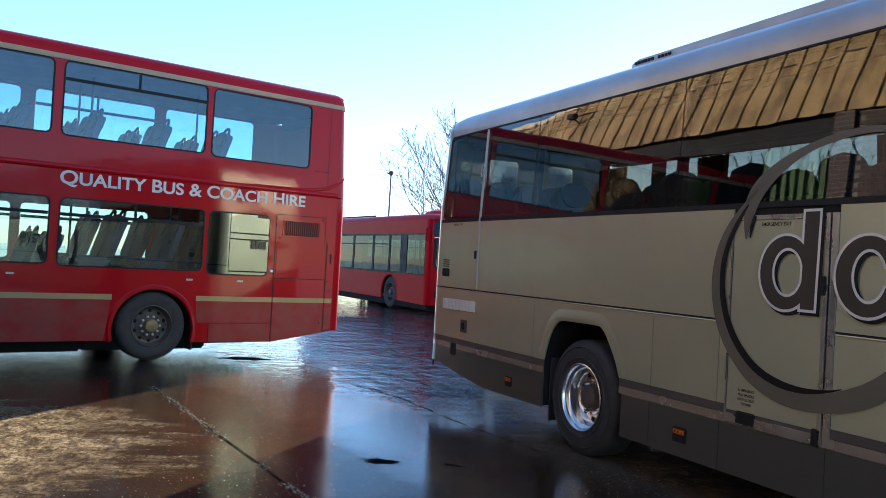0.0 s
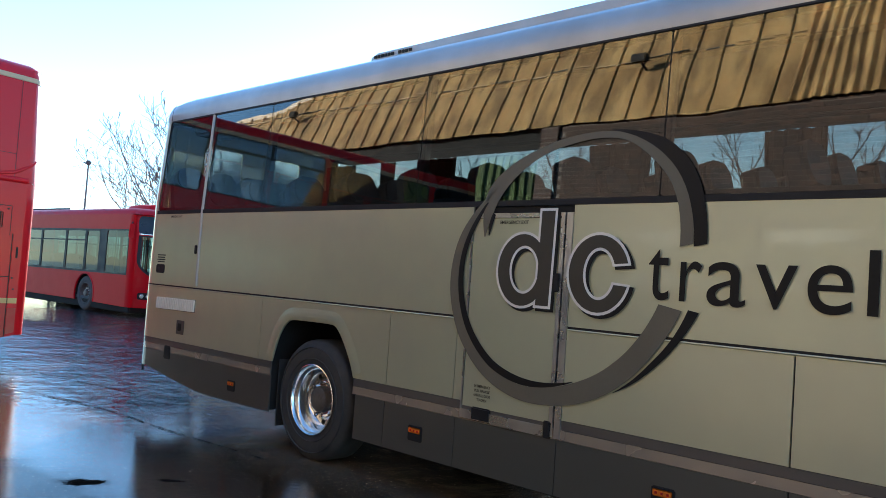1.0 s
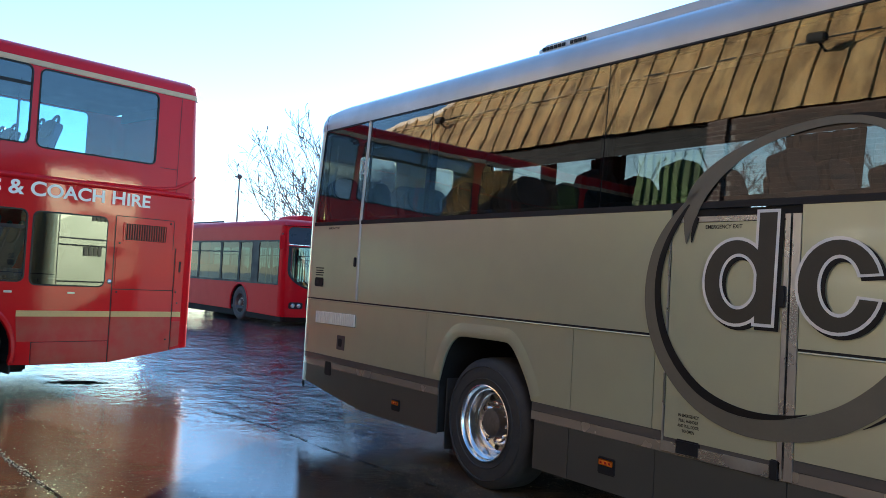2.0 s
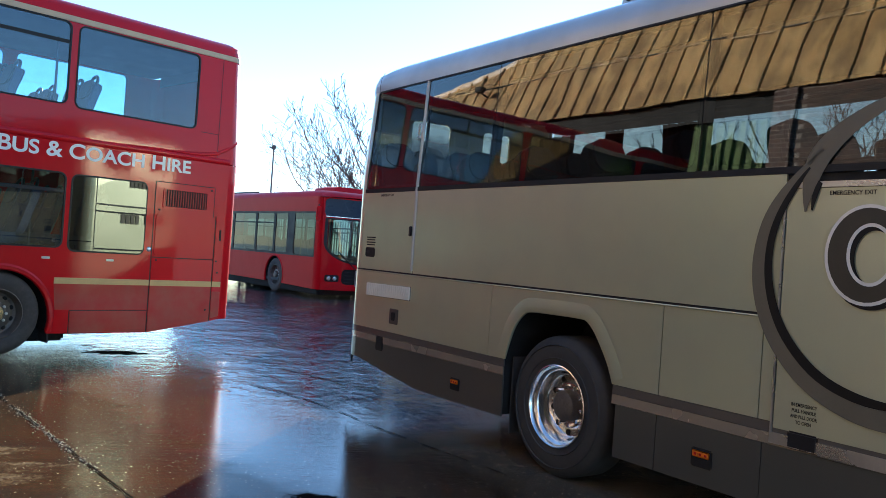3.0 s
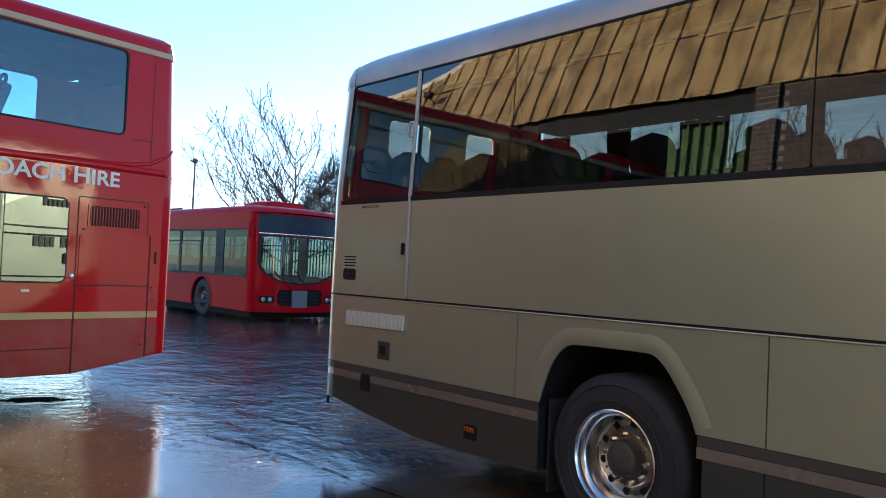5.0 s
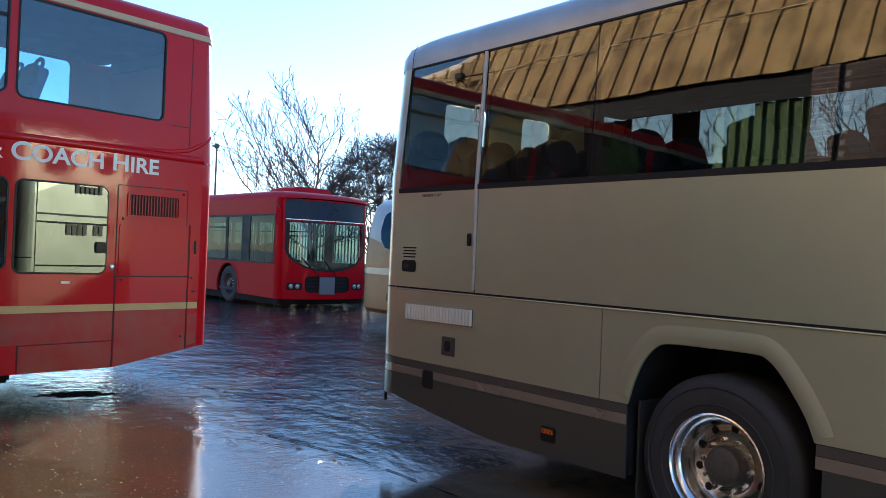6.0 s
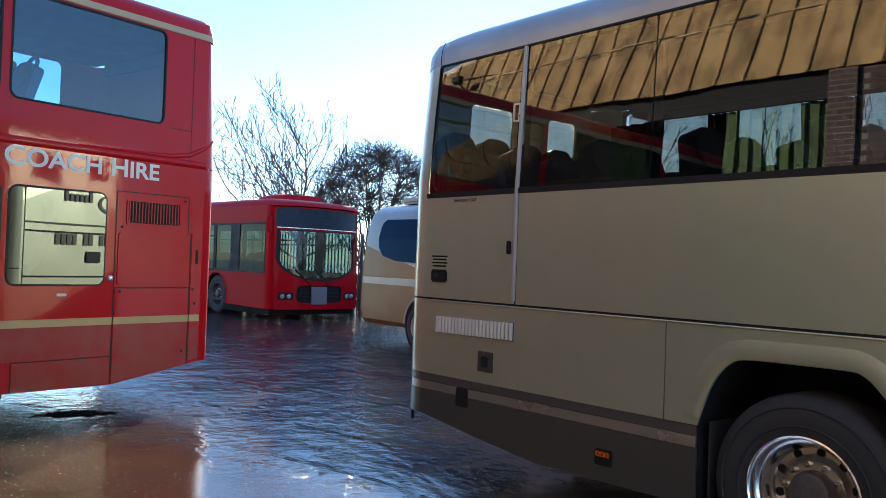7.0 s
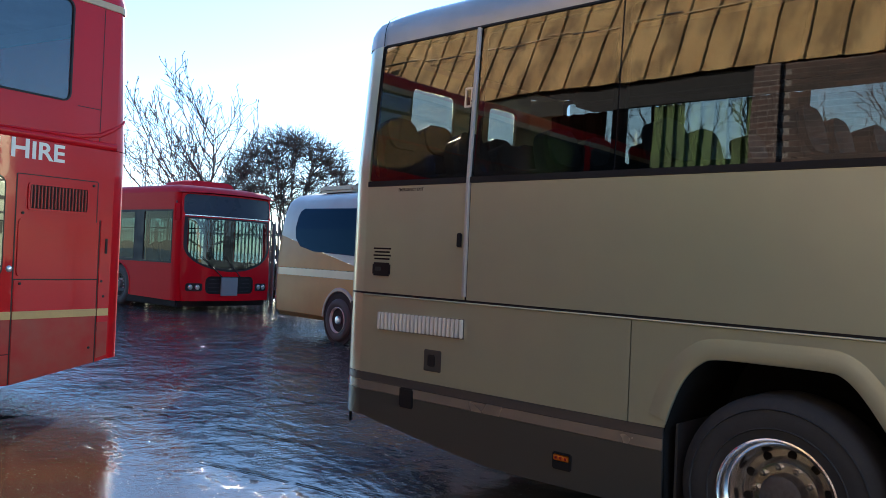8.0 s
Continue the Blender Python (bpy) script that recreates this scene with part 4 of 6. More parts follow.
def passenger_seat(parent, m, shell, cloth, recline=12, height=0.78, base=0.42, grip=False):
    """One seat with cushion, sloping back and headrest, facing +x."""
    s = part("seat", box(-0.02, -0.21, base - 0.10, 0.44, 0.21, base + 0.03, 0.04), cloth, parent, "fabric passenger seat", smooth=True)
    s.matrix_local = m
    R = Matrix.Translation((0.0, 0, base)) @ Matrix.Rotation(radians(-recline), 4, "Y")
    bm = sheet(rrect(-0.215, 0.0, 0.215, height + 0.03, 0.13, 5), [], lambda u, v, d: (d - 0.06, u, v), 0.10)
    bmesh.ops.bevel(bm, geom=[e for e in bm.edges if e.calc_face_angle(0) > 0.7], offset=0.02, segments=1, affect="EDGES")
    bm.transform(R)
    part("backrest", bm, cloth, s, smooth=True)
    bm = sheet(rrect(-0.16, height - 0.20, 0.16, height + 0.055, 0.10, 5), [], lambda u, v, d: (d - 0.075, u, v), 0.14)
    bm.transform(R)
    part("headrest", bm, shell, s, smooth=True)
    if grip:
        arc = [Vector((-0.005, 0.11 * math.cos(radians(a)), height + 0.02 + 0.13 * math.sin(radians(a)))) for a in range(0, 181, 30)]
        bm = bmesh.new()
        for p, q in spread(arc):
            rod(p, q, 0.02, 6, bm)
        bm.transform(R)
        part("grip", bm, shell, s)
    part("pedestal", box(0.06, -0.12, 0.0, 0.36, 0.12, base - 0.1, 0.01), shell, s)
    return s


def seat_again(s, parent, m):
    o = again(s, "seat", parent, m)
    for c in s.children:
        again(c, c.name.split(".")[0], o)
    return o


def curtain(x, w, y):
    """A gathered curtain beside a window pillar."""
    rows = [[(x + w * (k / 16 - 0.5) * q, y + 0.025 * math.sin(k * 1.57), z) for k in range(17)] for z, q in ((2.17, 1.0), (2.48, 0.9), (3.03, 1.0))]
    part("curtain", loft(rows), M_INTDARK, coach, "dark gathered window curtain", smooth=True)


# those at 0.25, 1.18 and 4.5 are added to cover unidentified dark stretches
for x, w in ((0.25, 0.62), (1.18, 0.28), (2.1, 0.5), (4.5, 0.7), (6.12, 0.46), (8.3, 0.46), (10.4, 0.46)):
    curtain(x, w, COACH_W - 0.16)
part("seat_plinth", box(0.2, 0.12, 1.28, COACH_LEN - 1.2, 1.08, 1.38), M_INTDARK, coach)
part("seat_plinth", box(0.2, 1.42, 1.28, COACH_LEN - 1.2, COACH_W - 0.12, 1.45), M_INTDARK, coach)
first = passenger_seat(coach, Matrix.Translation((0.75, 0.42, 1.38)), M_SEATBACK, M_SEATGREY, 14, 0.68)
for k in range(12):
    for y in (0.42, 0.88, 1.62, 2.08):
        if k or y > 0.5:
            seat_again(first, coach, Matrix.Translation((0.75 + 0.80 * k, y, 1.38 if y < 1.2 else 1.45)))
for y in (0.42, 0.84, 1.25, 1.66, 2.08):
    seat_again(first, coach, Matrix.Translation((0.0, y, 1.58)))
part("rear_bench_step", box(-0.2, 0.15, 1.28, 0.45, COACH_W - 0.15, 1.58), M_INTDARK, coach)


# ---- a bus side with real openings ----
def glazed_side(parent, outer, windows, y, inward, mat, glass, name="side_panel", r=0.08, rails=(), seal=0.018, label="", blanks={}, skew={}):
    """A body side at y with rounded windows cut through, rubber seals and panes."""
    put = side(y, inward)
    holes = [rrect(a, c, b, d, r) for a, b, c, d in windows]
    part(name, sheet(outer, holes, put, 0.03), mat, parent, label)
    for k, (a, b, c, d) in enumerate(windows):
        pane = part("window", sheet(rrect(a + 0.006, c + 0.006, b - 0.006, d - 0.006, r), [], lambda u, v, q: (u, y + inward * (0.008 + q + skew.get(k, 0) * (u - b)), v), 0.006), blanks.get(k, glass), parent, "tinted window pane")
        pane.visible_shadow = False
        part("window_seal", ring(rrect(a - 0.012, c - 0.012, b + 0.012, d + 0.012, r + 0.01), rrect(a + seal - 0.01, c + seal - 0.01, b - seal + 0.01, d - seal + 0.01, r - 0.01), lambda u, v, q: (u, y + inward * (q - 0.006), v), 0.022), M_SEAL, pane)
        if k in rails:
            z = d - 0.24 * (d - c)
            part("vent_rail", box(a + 0.015, y - 0.004, z - 0.022, b - 0.015, y + inward * 0.03, z + 0.022), M_SEAL, pane)
            part("vent_bar", box((a + b) / 2 - 0.016, y - 0.003, z, (a + b) / 2 + 0.016, y + inward * 0.028, d - 0.012), M_SEAL, pane)


def corner_post(parent, x0, xdir, y, inward, z0, z1, r, mat, name="rear_corner", lean=0.0):
    """A rounded upright corner that starts on the side at x0."""
    rows = []
    for z in (z0, (z0 + z1) / 2, z1):
        row = []
        for k in range(8):
            a = radians(90 * k / 7)
            row.append((x0 + xdir * (r * math.sin(a) - lean * (z - z0)), y + inward * (r - r * math.cos(a)), z))
        rows.append(row)
    return part(name, loft(rows), mat, parent, smooth=True)


def steel_wheel(parent, x, y, z, out, r, tyre_mat, hub_mat, rim_mat=None):
    """A painted steel bus wheel. out: the way it faces along y."""
    def P(prof):
        return [(q, y - d * out) for q, d in prof]
    k = r / 0.5
    part("tyre", lathe(P([(0.30 * k, 0.0), (0.34 * k, -0.02), (0.41 * k, -0.028), (0.46 * k, -0.015), (0.49 * k, 0.012), (r, 0.05), (r, 0.25), (0.45 * k, 0.28), (0.30 * k, 0.27)]), 56, x, z), tyre_mat, parent, "dusty black tyre", smooth=True)
    rim = part("rim", lathe(P([(0.295 * k, 0.01), (0.302 * k, -0.012), (0.292 * k, -0.016), (0.28 * k, 0.01), (0.265 * k, 0.05), (0.255 * k, 0.09), (0.22 * k, 0.105), (0.16 * k, 0.08), (0.14 * k, 0.06), (0.09 * k, 0.06)]), 56, x, z), rim_mat or M_STEEL, parent, "dull silver rim" if rim_mat else "dirty steel rim", smooth=True)
    part("hub", lathe(P([(0.10 * k, 0.06), (0.10 * k, 0.02), (0.085 * k, -0.01), (0.05 * k, -0.02), (0.0, -0.02)]), 24, x, z), hub_mat, rim, "dusty brass-coloured hub", smooth=True)
    for j in range(10):
        a = 2 * math.pi * j / 10
        part("wheel_nut", lathe(P([(0.018, 0.07), (0.018, 0.04), (0.0, 0.035)]), 6, x + 0.135 * k * math.cos(a), z + 0.135 * k * math.sin(a)), M_DULLTRIM, rim)
        part("vent_hole", lathe(P([(0.028 * k, 0.098), (0.0, 0.092)]), 14, x + 0.215 * k * math.cos(a + 0.3), z + 0.215 * k * math.sin(a + 0.3)), M_DARK, rim)


def arch_points(cx, cz, r, z0, n=16, squash=1.0):
    out = []
    a0 = math.asin(max(-1, min(1, (z0 - cz) / (r * squash))))
    for k in range(n + 1):
        a = math.pi - a0 - (math.pi - 2 * a0) * k / n
        out.append((cx + r * math.cos(a), cz + r * squash * math.sin(a)))
    return out


# ---- double-decker ----
DECKER = Matrix.Translation((-3.711, -1.201, 0)) @ Matrix.Rotation(radians(283.14), 4, "Z")
decker = thing("double_decker_bus", DECKER, "red double-decker bus with cream lining and lettering", "bus")
TAIL, NOSE = -1.13, 8.8
UPPER = [(-0.56, 1.10, 3.06, 4.07), (1.205, 3.205, 3.085, 4.085), (3.34, 5.35, 3.095, 4.085), (5.5, 7.5, 3.095, 4.085), (7.65, 8.6, 3.095, 4.085)]
LOWER = [(0.08, 1.065, 1.288, 2.232), (1.145, 3.165, 1.325, 2.238), (3.295, 5.3, 1.345, 2.24), (5.45, 7.2, 1.345, 2.24)]
AX = 1.82
low_outer = [(TAIL, 0.42), (-0.97, 0.39), (-0.05, 0.25), (AX - 0.57, 0.262)] + arch_points(AX, 0.45, 0.58, 0.30) + [(AX + 0.56, 0.30), (NOSE, 0.30), (NOSE, 2.62), (TAIL, 2.62)]
up_outer = [(TAIL, 2.63), (NOSE, 2.63), (NOSE, 4.095), (TAIL, 4.095)]
for y, inward, ups, lows in ((0.0, -1, UPPER, LOWER), (-2.5, 1, [(-0.72, 0.95, 3.07, 4.07), (1.13, 3.05, 3.07, 4.07), (3.25, 5.2, 3.07, 4.07), (5.4, 7.4, 3.07, 4.07)], LOWER[1:])):
    glazed_side(decker, low_outer, lows, y, inward, M_RED, M_GLASSLOW, "lower_side", rails=(1, 2, 3) if inward < 0 else (0, 1, 2), blanks={0: M_GLASSBLANK} if inward < 0 else {}, skew={0: 0.022} if inward < 0 else {})
    glazed_side(decker, up_outer, ups, y, inward, M_RED, M_GLASSBUS, "upper_side", rails=(1, 3) if inward < 0 else (1, 3))
    corner_post(decker, TAIL, -1, y, inward, 0.42, 2.62, 0.22, M_RED)
    corner_post(decker, TAIL, -1, y, inward, 2.63, 4.095, 0.22, M_RED, lean=0.05)
    corner_post(decker, NOSE, 1, y, inward, 0.30, 4.095, 0.22, M_RED, "front_corner")
    # gold lining
    out = -inward
    for a, b in ((-1.12, -0.985), (-0.97, -0.05), (-0.03, 1.20), (2.42, NOSE)):
        part("gold_lining", box(a, y - 0.001, 0.876, b, y + out * 0.0095, 0.952), M_GOLD, decker, "worn gold lining")
    part("cream_lining", box(TAIL, y + inward * 0.02, 4.097, NOSE, y + out * 0.012, 4.167, 0.004), M_CREAM, decker, "cream lining under the roof")
    # rounded rail between the decks, lip of the wheel arch
    rows = [[(s, y + out * q, z) for q, z in ((0.0, 2.617), (0.016, 2.63), (0.024, 2.655), (0.024, 2.67), (0.014, 2.69), (0.0, 2.70))] for s in (TAIL, NOSE)]
    part("waist_rail", loft(rows), M_RED, decker, smooth=True)
    rows = []
    pts = arch_points(AX, 0.45, 0.58, 0.30, 24)
    for s, z in pts:
        d = Vector((s - AX, z - 0.45)).normalized()
        rows.append([(s + d.x * w, y + out * q, z + d.y * w) for w, q in ((0.0, -0.02), (0.0, 0.012), (0.012, 0.022), (0.05, 0.02), (0.075, 0.0))])
    part("wheel_arch_lip", loft(rows), M_RED, decker, smooth=True)
    rows = [[(s, y + inward * q, z) for q in (0.03, 0.7)] for s, z in pts]
    part("wheel_well", loft(rows), M_DARK, decker)
    steel_wheel(decker, AX, y + inward * 0.05, 0.50, out, 0.50, M_TYREWORN, M_HUBGOLD)
    steel_wheel(decker, 7.2, y + inward * 0.05, 0.50, out, 0.50, M_TYREWORN, M_HUBGOLD)
# tail
part("rear_panel", sheet([(-2.28, 0.44), (-0.22, 0.44), (-0.22, 2.62), (-2.28, 2.62)], [], across(TAIL - 0.22, 1), 0.03), M_RED, decker)
part("rear_panel", sheet([(-2.28, 2.63), (-0.22, 2.63), (-0.22, 4.095), (-2.28, 4.095)], [], lambda u, v, d: (TAIL - 0.215 + 0.05 * (v - 2.63) + d, u, v), 0.03), M_RED, decker)
part("cream_lining", box(TAIL - 0.165, -2.29, 4.09, TAIL - 0.12, -0.21, 4.20, 0.004), M_CREAM, decker, "cream lining under the roof")
part("front_panel", sheet([(-2.28, 0.30), (-0.22, 0.30), (-0.22, 4.095), (-2.28, 4.095)], [rrect(-2.2, 1.2, -0.3, 2.4, 0.1), rrect(-2.2, 3.0, -0.3, 3.95, 0.1)], across(NOSE + 0.22, -1), 0.03), M_RED, decker)
for z0, z1 in ((1.19, 2.41), (2.99, 3.96)):
    part("front_window", sheet(rrect(-2.21, z0, -0.29, z1, 0.1), [], across(NOSE + 0.21, -1), 0.008), M_GLASSBUS, decker).visible_shadow = False
# roof
prof = [(0.008, 4.169), (0.0, 4.22), (-0.02, 4.28), (-0.07, 4.33), (-0.16, 4.365), (-0.45, 4.39), (-1.25, 4.405)]
prof += [(-2.5 - q, z) for q, z in reversed(prof[:-1])]
rows = []
for s, inset in ((NOSE + 0.2, 0.2), (NOSE + 0.05, 0.04), (NOSE, 0.0), (3.0, 0.0), (TAIL + 0.06, 0.0), (TAIL - 0.05, 0.03), (TAIL - 0.11, 0.10), (TAIL - 0.145, 0.20)):
    k = (2.5 - 2 * inset) / 2.5
    rows.append([(s, -1.25 + (q + 1.25) * k, z - (0.08 * inset / 0.2 if z > 4.23 else 0.02 * inset / 0.2)) for q, z in prof])
part("roof", loft(rows), M_RED, decker, "red domed roof", smooth=True)
part("cream_lining", loft([[(TAIL + 0.06 - 0.20 * math.sin(a) - 0.012 * math.sin(a), 0.012 - 0.22 + 0.22 * math.cos(a), z) for a in [radians(9 * k) for k in range(11)]] for z in (4.097, 4.167)]), M_CREAM, decker)
part("rear_lining", box(TAIL - 0.08, -2.28, 3.95, TAIL - 0.05, -0.22, 4.27), M_DECKCEIL, decker)
part("roof_corner", loft([[(TAIL + 0.06 - 0.185 * math.sin(a), -0.22 + 0.205 * math.cos(a), z) for a in [radians(9 * k) for k in range(11)]] for z in (4.13, 4.29)]), M_RED, decker)
# tail panels, grille and lettering on the near side
gap = side(0.0015, -1)
for pts in ([(-0.047, 0.25), (-0.033, 0.25), (-0.033, 2.275), (-0.047, 2.275)], [(-0.984, 0.39), (-0.97, 0.39), (-0.97, 1.88), (-0.984, 1.88)], [(-0.97, 1.252), (-0.047, 1.252), (-0.047, 1.264), (-0.97, 1.264)],
            [(-0.93, 2.27), (-0.047, 2.27), (-0.047, 2.28), (-0.93, 2.28)], [(-0.94, 1.85), (-0.93, 1.85), (-0.93, 2.27), (-0.94, 2.27)], [(-0.93, 3.025), (-0.65, 3.025), (-0.65, 3.033), (-0.93, 3.033)], [(-0.93, 2.63), (-0.922, 2.63), (-0.922, 4.09), (-0.93, 4.09)],
            [(-0.03, 0.54), (0.985, 0.54), (0.985, 0.55), (-0.03, 0.55)], [(0.985, 0.262), (0.995, 0.262), (0.995, 0.55), (0.985, 0.55)]):
    part("panel_gap", sheet([(min(max(a, -1.1), 9), b) for a, b in pts], [], gap, 0.004), M_SEAL, decker)
part("engine_panel", sheet(rrect(-0.90, 1.29, -0.07, 1.845, 0.04), [], side(0.010, -1), 0.012), M_RED, decker, "raised red engine panel")
part("boot_panel", sheet([(-0.965, 0.876), (-0.052, 0.876), (-0.052, 1.248), (-0.965, 1.248)], [], side(0.006, -1), 0.008), M_RED, decker)
part("boot_panel", sheet([(-0.965, 0.395), (-0.052, 0.255), (-0.052, 0.873), (-0.965, 0.873)], [], side(0.006, -1), 0.008), M_REDDULL, decker, "dusty red lower panel")
part("skirt_panel", sheet([(-0.028, 0.555), (1.17, 0.555), (1.20, 0.873), (-0.028, 0.873)], [], side(0.004, -1), 0.006), M_REDDULL, decker, "dusty red lower panel")
part("skirt_panel", sheet([(2.50, 0.305), (NOSE, 0.305), (NOSE, 0.873), (2.43, 0.873)], [], side(0.004, -1), 0.006), M_REDDULL, decker, "dusty red lower panel")
part("skirt_panel", sheet([(-0.028, 0.262), (0.98, 0.266), (0.98, 0.536), (-0.028, 0.536)], [], side(0.006, -1), 0.008), M_REDDULL, decker)
grille = part("engine_grille", ring(rrect(-0.83, 1.93, -0.155, 2.20, 0.03), rrect(-0.81, 1.95, -0.175, 2.18, 0.02), side(0.012, -1), 0.02), M_RED, decker, "red slatted engine grille")
part("grille_backing", sheet(rrect(-0.82, 1.94, -0.165, 2.19, 0.02), [], side(0.002, -1), 0.006), M_DARK, grille)
slat = None
for k in range(17):
    m = Matrix.Translation((-0.795 + k * 0.0375, 0, 1.955))
    if slat is None:
        slat = part("slat", box(0.0, -0.002, 0.0, 0.016, 0.014, 0.22, 0.003), M_REDDULL, grille)
        slat.matrix_local = m
    else:
        again(slat, "slat", grille, m)
part("tail_flap", sheet([(-1.12, 0.82), (-0.99, 0.82), (-0.99, 1.87), (-1.12, 1.87)], [], side(0.006, -1), 0.008), M_RED, decker, "narrow red tail flap")
part("tail_flap_lower", sheet([(-1.12, 0.46), (-0.99, 0.43), (-0.99, 0.81), (-1.12, 0.81)], [], side(0.006, -1), 0.008), M_REDDULL, decker)
part("flap_handle", box(-1.075, 0.002, 1.53, -1.045, 0.014, 1.69, 0.004), M_SEAL, decker, "black flap handle")
for s, z in ((-1.02, 1.24), (-1.05, 1.08), (-0.90, 0.55), (-0.88, 2.23), (-0.11, 1.90), (-0.11, 1.22)):
    part("catch", lathe([(0.0, -0.002), (0.014, -0.002), (0.014, 0.012), (0.0, 0.014)], 10, s, z), M_SEAL, decker)
part("lamp_cover", lathe([(0.0, 0.022), (0.02, 0.019), (0.03, 0.010), (0.034, 0.0)], 18, 0.0, 1.36), M_CLEARLENS, decker, "round clear side lamp", smooth=True)
part("door_catch", box(-1.25, -0.15, 1.58, -1.21, -0.08, 1.78, 0.006), M_SEAL, decker)
for s, z in ((0.52, 1.19), (1.32, 1.19), (3.72, 1.20)):
    part("side_reflector", box(s - 0.05, -0.002, z - 0.014, s + 0.05, 0.012, z + 0.014, 0.005), M_DULLTRIM, decker, "pale side marker")
part("rear_lamp", box(-1.25, -0.17, 0.50, -1.19, -0.045, 0.74, 0.02), M_REDLENS, decker, "red tail lamp")
# rounded rail that sweeps up to the tail above the lettering
rows = []
for s, z, w, q0 in ((0.4, 2.70, 0.012, 0.0), (-0.3, 2.705, 0.02, 0.0), (-0.68, 2.72, 0.028, 0.0), (-0.92, 2.76, 0.03, 0.0), (-1.08, 2.84, 0.03, 0.0), (-1.20, 2.91, 0.026, -0.02), (-1.27, 2.96, 0.02, -0.06)):
    rows.append([(s, q0 + q, z + k * w) for q, k in ((-0.004, -1), (0.012, -0.6), (0.017, 0), (0.012, 0.6), (-0.004, 1))])
part("body_rail", loft(rows), M_RED, decker, smooth=True)
READ = Matrix(((-1, 0, 0, 0), (0, 0, 1, 0), (0, 1, 0, 0), (0, 0, 0, 1)))
lettering("side_lettering", "Quality Bus & Coach Hire", Matrix.Translation((3.187, 0.004, 2.390)) @ READ, 3.717, 0.225, M_WHITE, decker, "white capital letter film", small=0.92, bold=0.022, pieces=True)
# inside
# underbody deepened and two unseen boxes added to stop light under the bus
part("underbody", box(0.9, -2.25, 0.13, 2.7, -0.3, 0.6, 0.03), M_DARK, decker)
part("engine_tray", box(0.05, -2.1, 0.17, 0.85, -0.6, 0.5, 0.05), M_DARK, decker, "black box added to close the gap under the tail")
part("mudflap", box(1.20, -0.42, 0.14, 1.225, -0.04, 0.55, 0.006), M_RUBBER, decker)
part("chassis_tray", box(2.7, -2.2, 0.12, NOSE - 0.5, -0.3, 0.6, 0.03), M_DARK, decker)
part("lower_floor", box(TAIL, -2.10, 0.62, NOSE, -0.40, 0.70), M_FLOORVINYL, decker)
part("upper_floor", box(TAIL, -2.46, 2.40, NOSE, -0.04, 2.46), M_INTERIOR, decker)
part("upper_ceiling", box(TAIL, -2.40, 4.08, NOSE, -0.10, 4.11), M_DECKCEIL, decker)
part("engine_bulkhead", box(TAIL, -2.46, 0.7, 0.04, -0.04, 2.40), M_INTERIOR, decker)
part("lower_bench", box(0.10, -2.46, 0.7, 0.55, -0.5, 1.35), M_INTDARK, decker)
for s, y in ((1.0, -0.9), (2.6, -0.9), (2.6, -1.6), (4.3, -0.9), (6.0, -1.6)):
    part("grab_pole", rod((s, y, 2.52), (s, y, 4.08), 0.017), M_POLE, decker, "slim grab pole")
    part("grab_pole", rod((s + 0.2, y, 0.70), (s + 0.2, y, 2.42), 0.017), M_POLE, decker, "slim grab pole")
first = passenger_seat(decker, Matrix.Translation((0.95, -0.34, 2.42)), M_SEATBACK, M_SEATBLUE, 18, 0.60, grip=True)
for k in range(8):
    for y in (-0.34, -0.80, -1.70, -2.16):
        if k or y < -0.4:
            seat_again(first, decker, Matrix.Translation((0.95 + 0.95 * k, y, 2.42)))
for k in range(6):
    for y in (-0.34, -0.80, -1.70, -2.16):
        seat_again(first, decker, Matrix.Translation((0.75 + 0.85 * k, y, 1.02 if k < 3 else 0.72)))
part("seat_plinth", box(0.55, -2.10, 0.70, 2.8, -0.40, 1.02), M_INTDARK, decker)


# ---- single-decker parked by the fence ----
BUS = Matrix.Translation((-13.2, 5.79, rise(-13.2, 5.8))) @ Matrix.Rotation(radians(3.4), 4, "Z") @ Matrix.Scale(1.065, 4)
bus = thing("single_decker_bus", BUS, "faded red single-decker bus with curved windscreen", "bus")
BLEN, BW = 10.6, 2.55
wins = [(-1.46, -0.28, 1.10, 2.24), (-2.62, -1.86, 1.12, 2.22), (-3.85, -2.72, 1.12, 2.22), (-5.5, -3.95, 1.12, 2.22), (-7.1, -5.6, 1.12, 2.22), (-8.7, -7.2, 1.12, 2.22), (-10.2, -8.8, 1.12, 2.22)]
FA, RA = -2.55, -8.0
outer = [(-BLEN, 0.33)] + [(RA - 0.56, 0.30)] + arch_points(RA, 0.45, 0.56, 0.30) + [(RA + 0.56, 0.30), (FA - 0.56, 0.28)] + arch_points(FA, 0.45, 0.56, 0.28) + [(FA + 0.57, 0.27), (-0.25, 0.24), (-0.25, 2.66), (-BLEN, 2.66)]
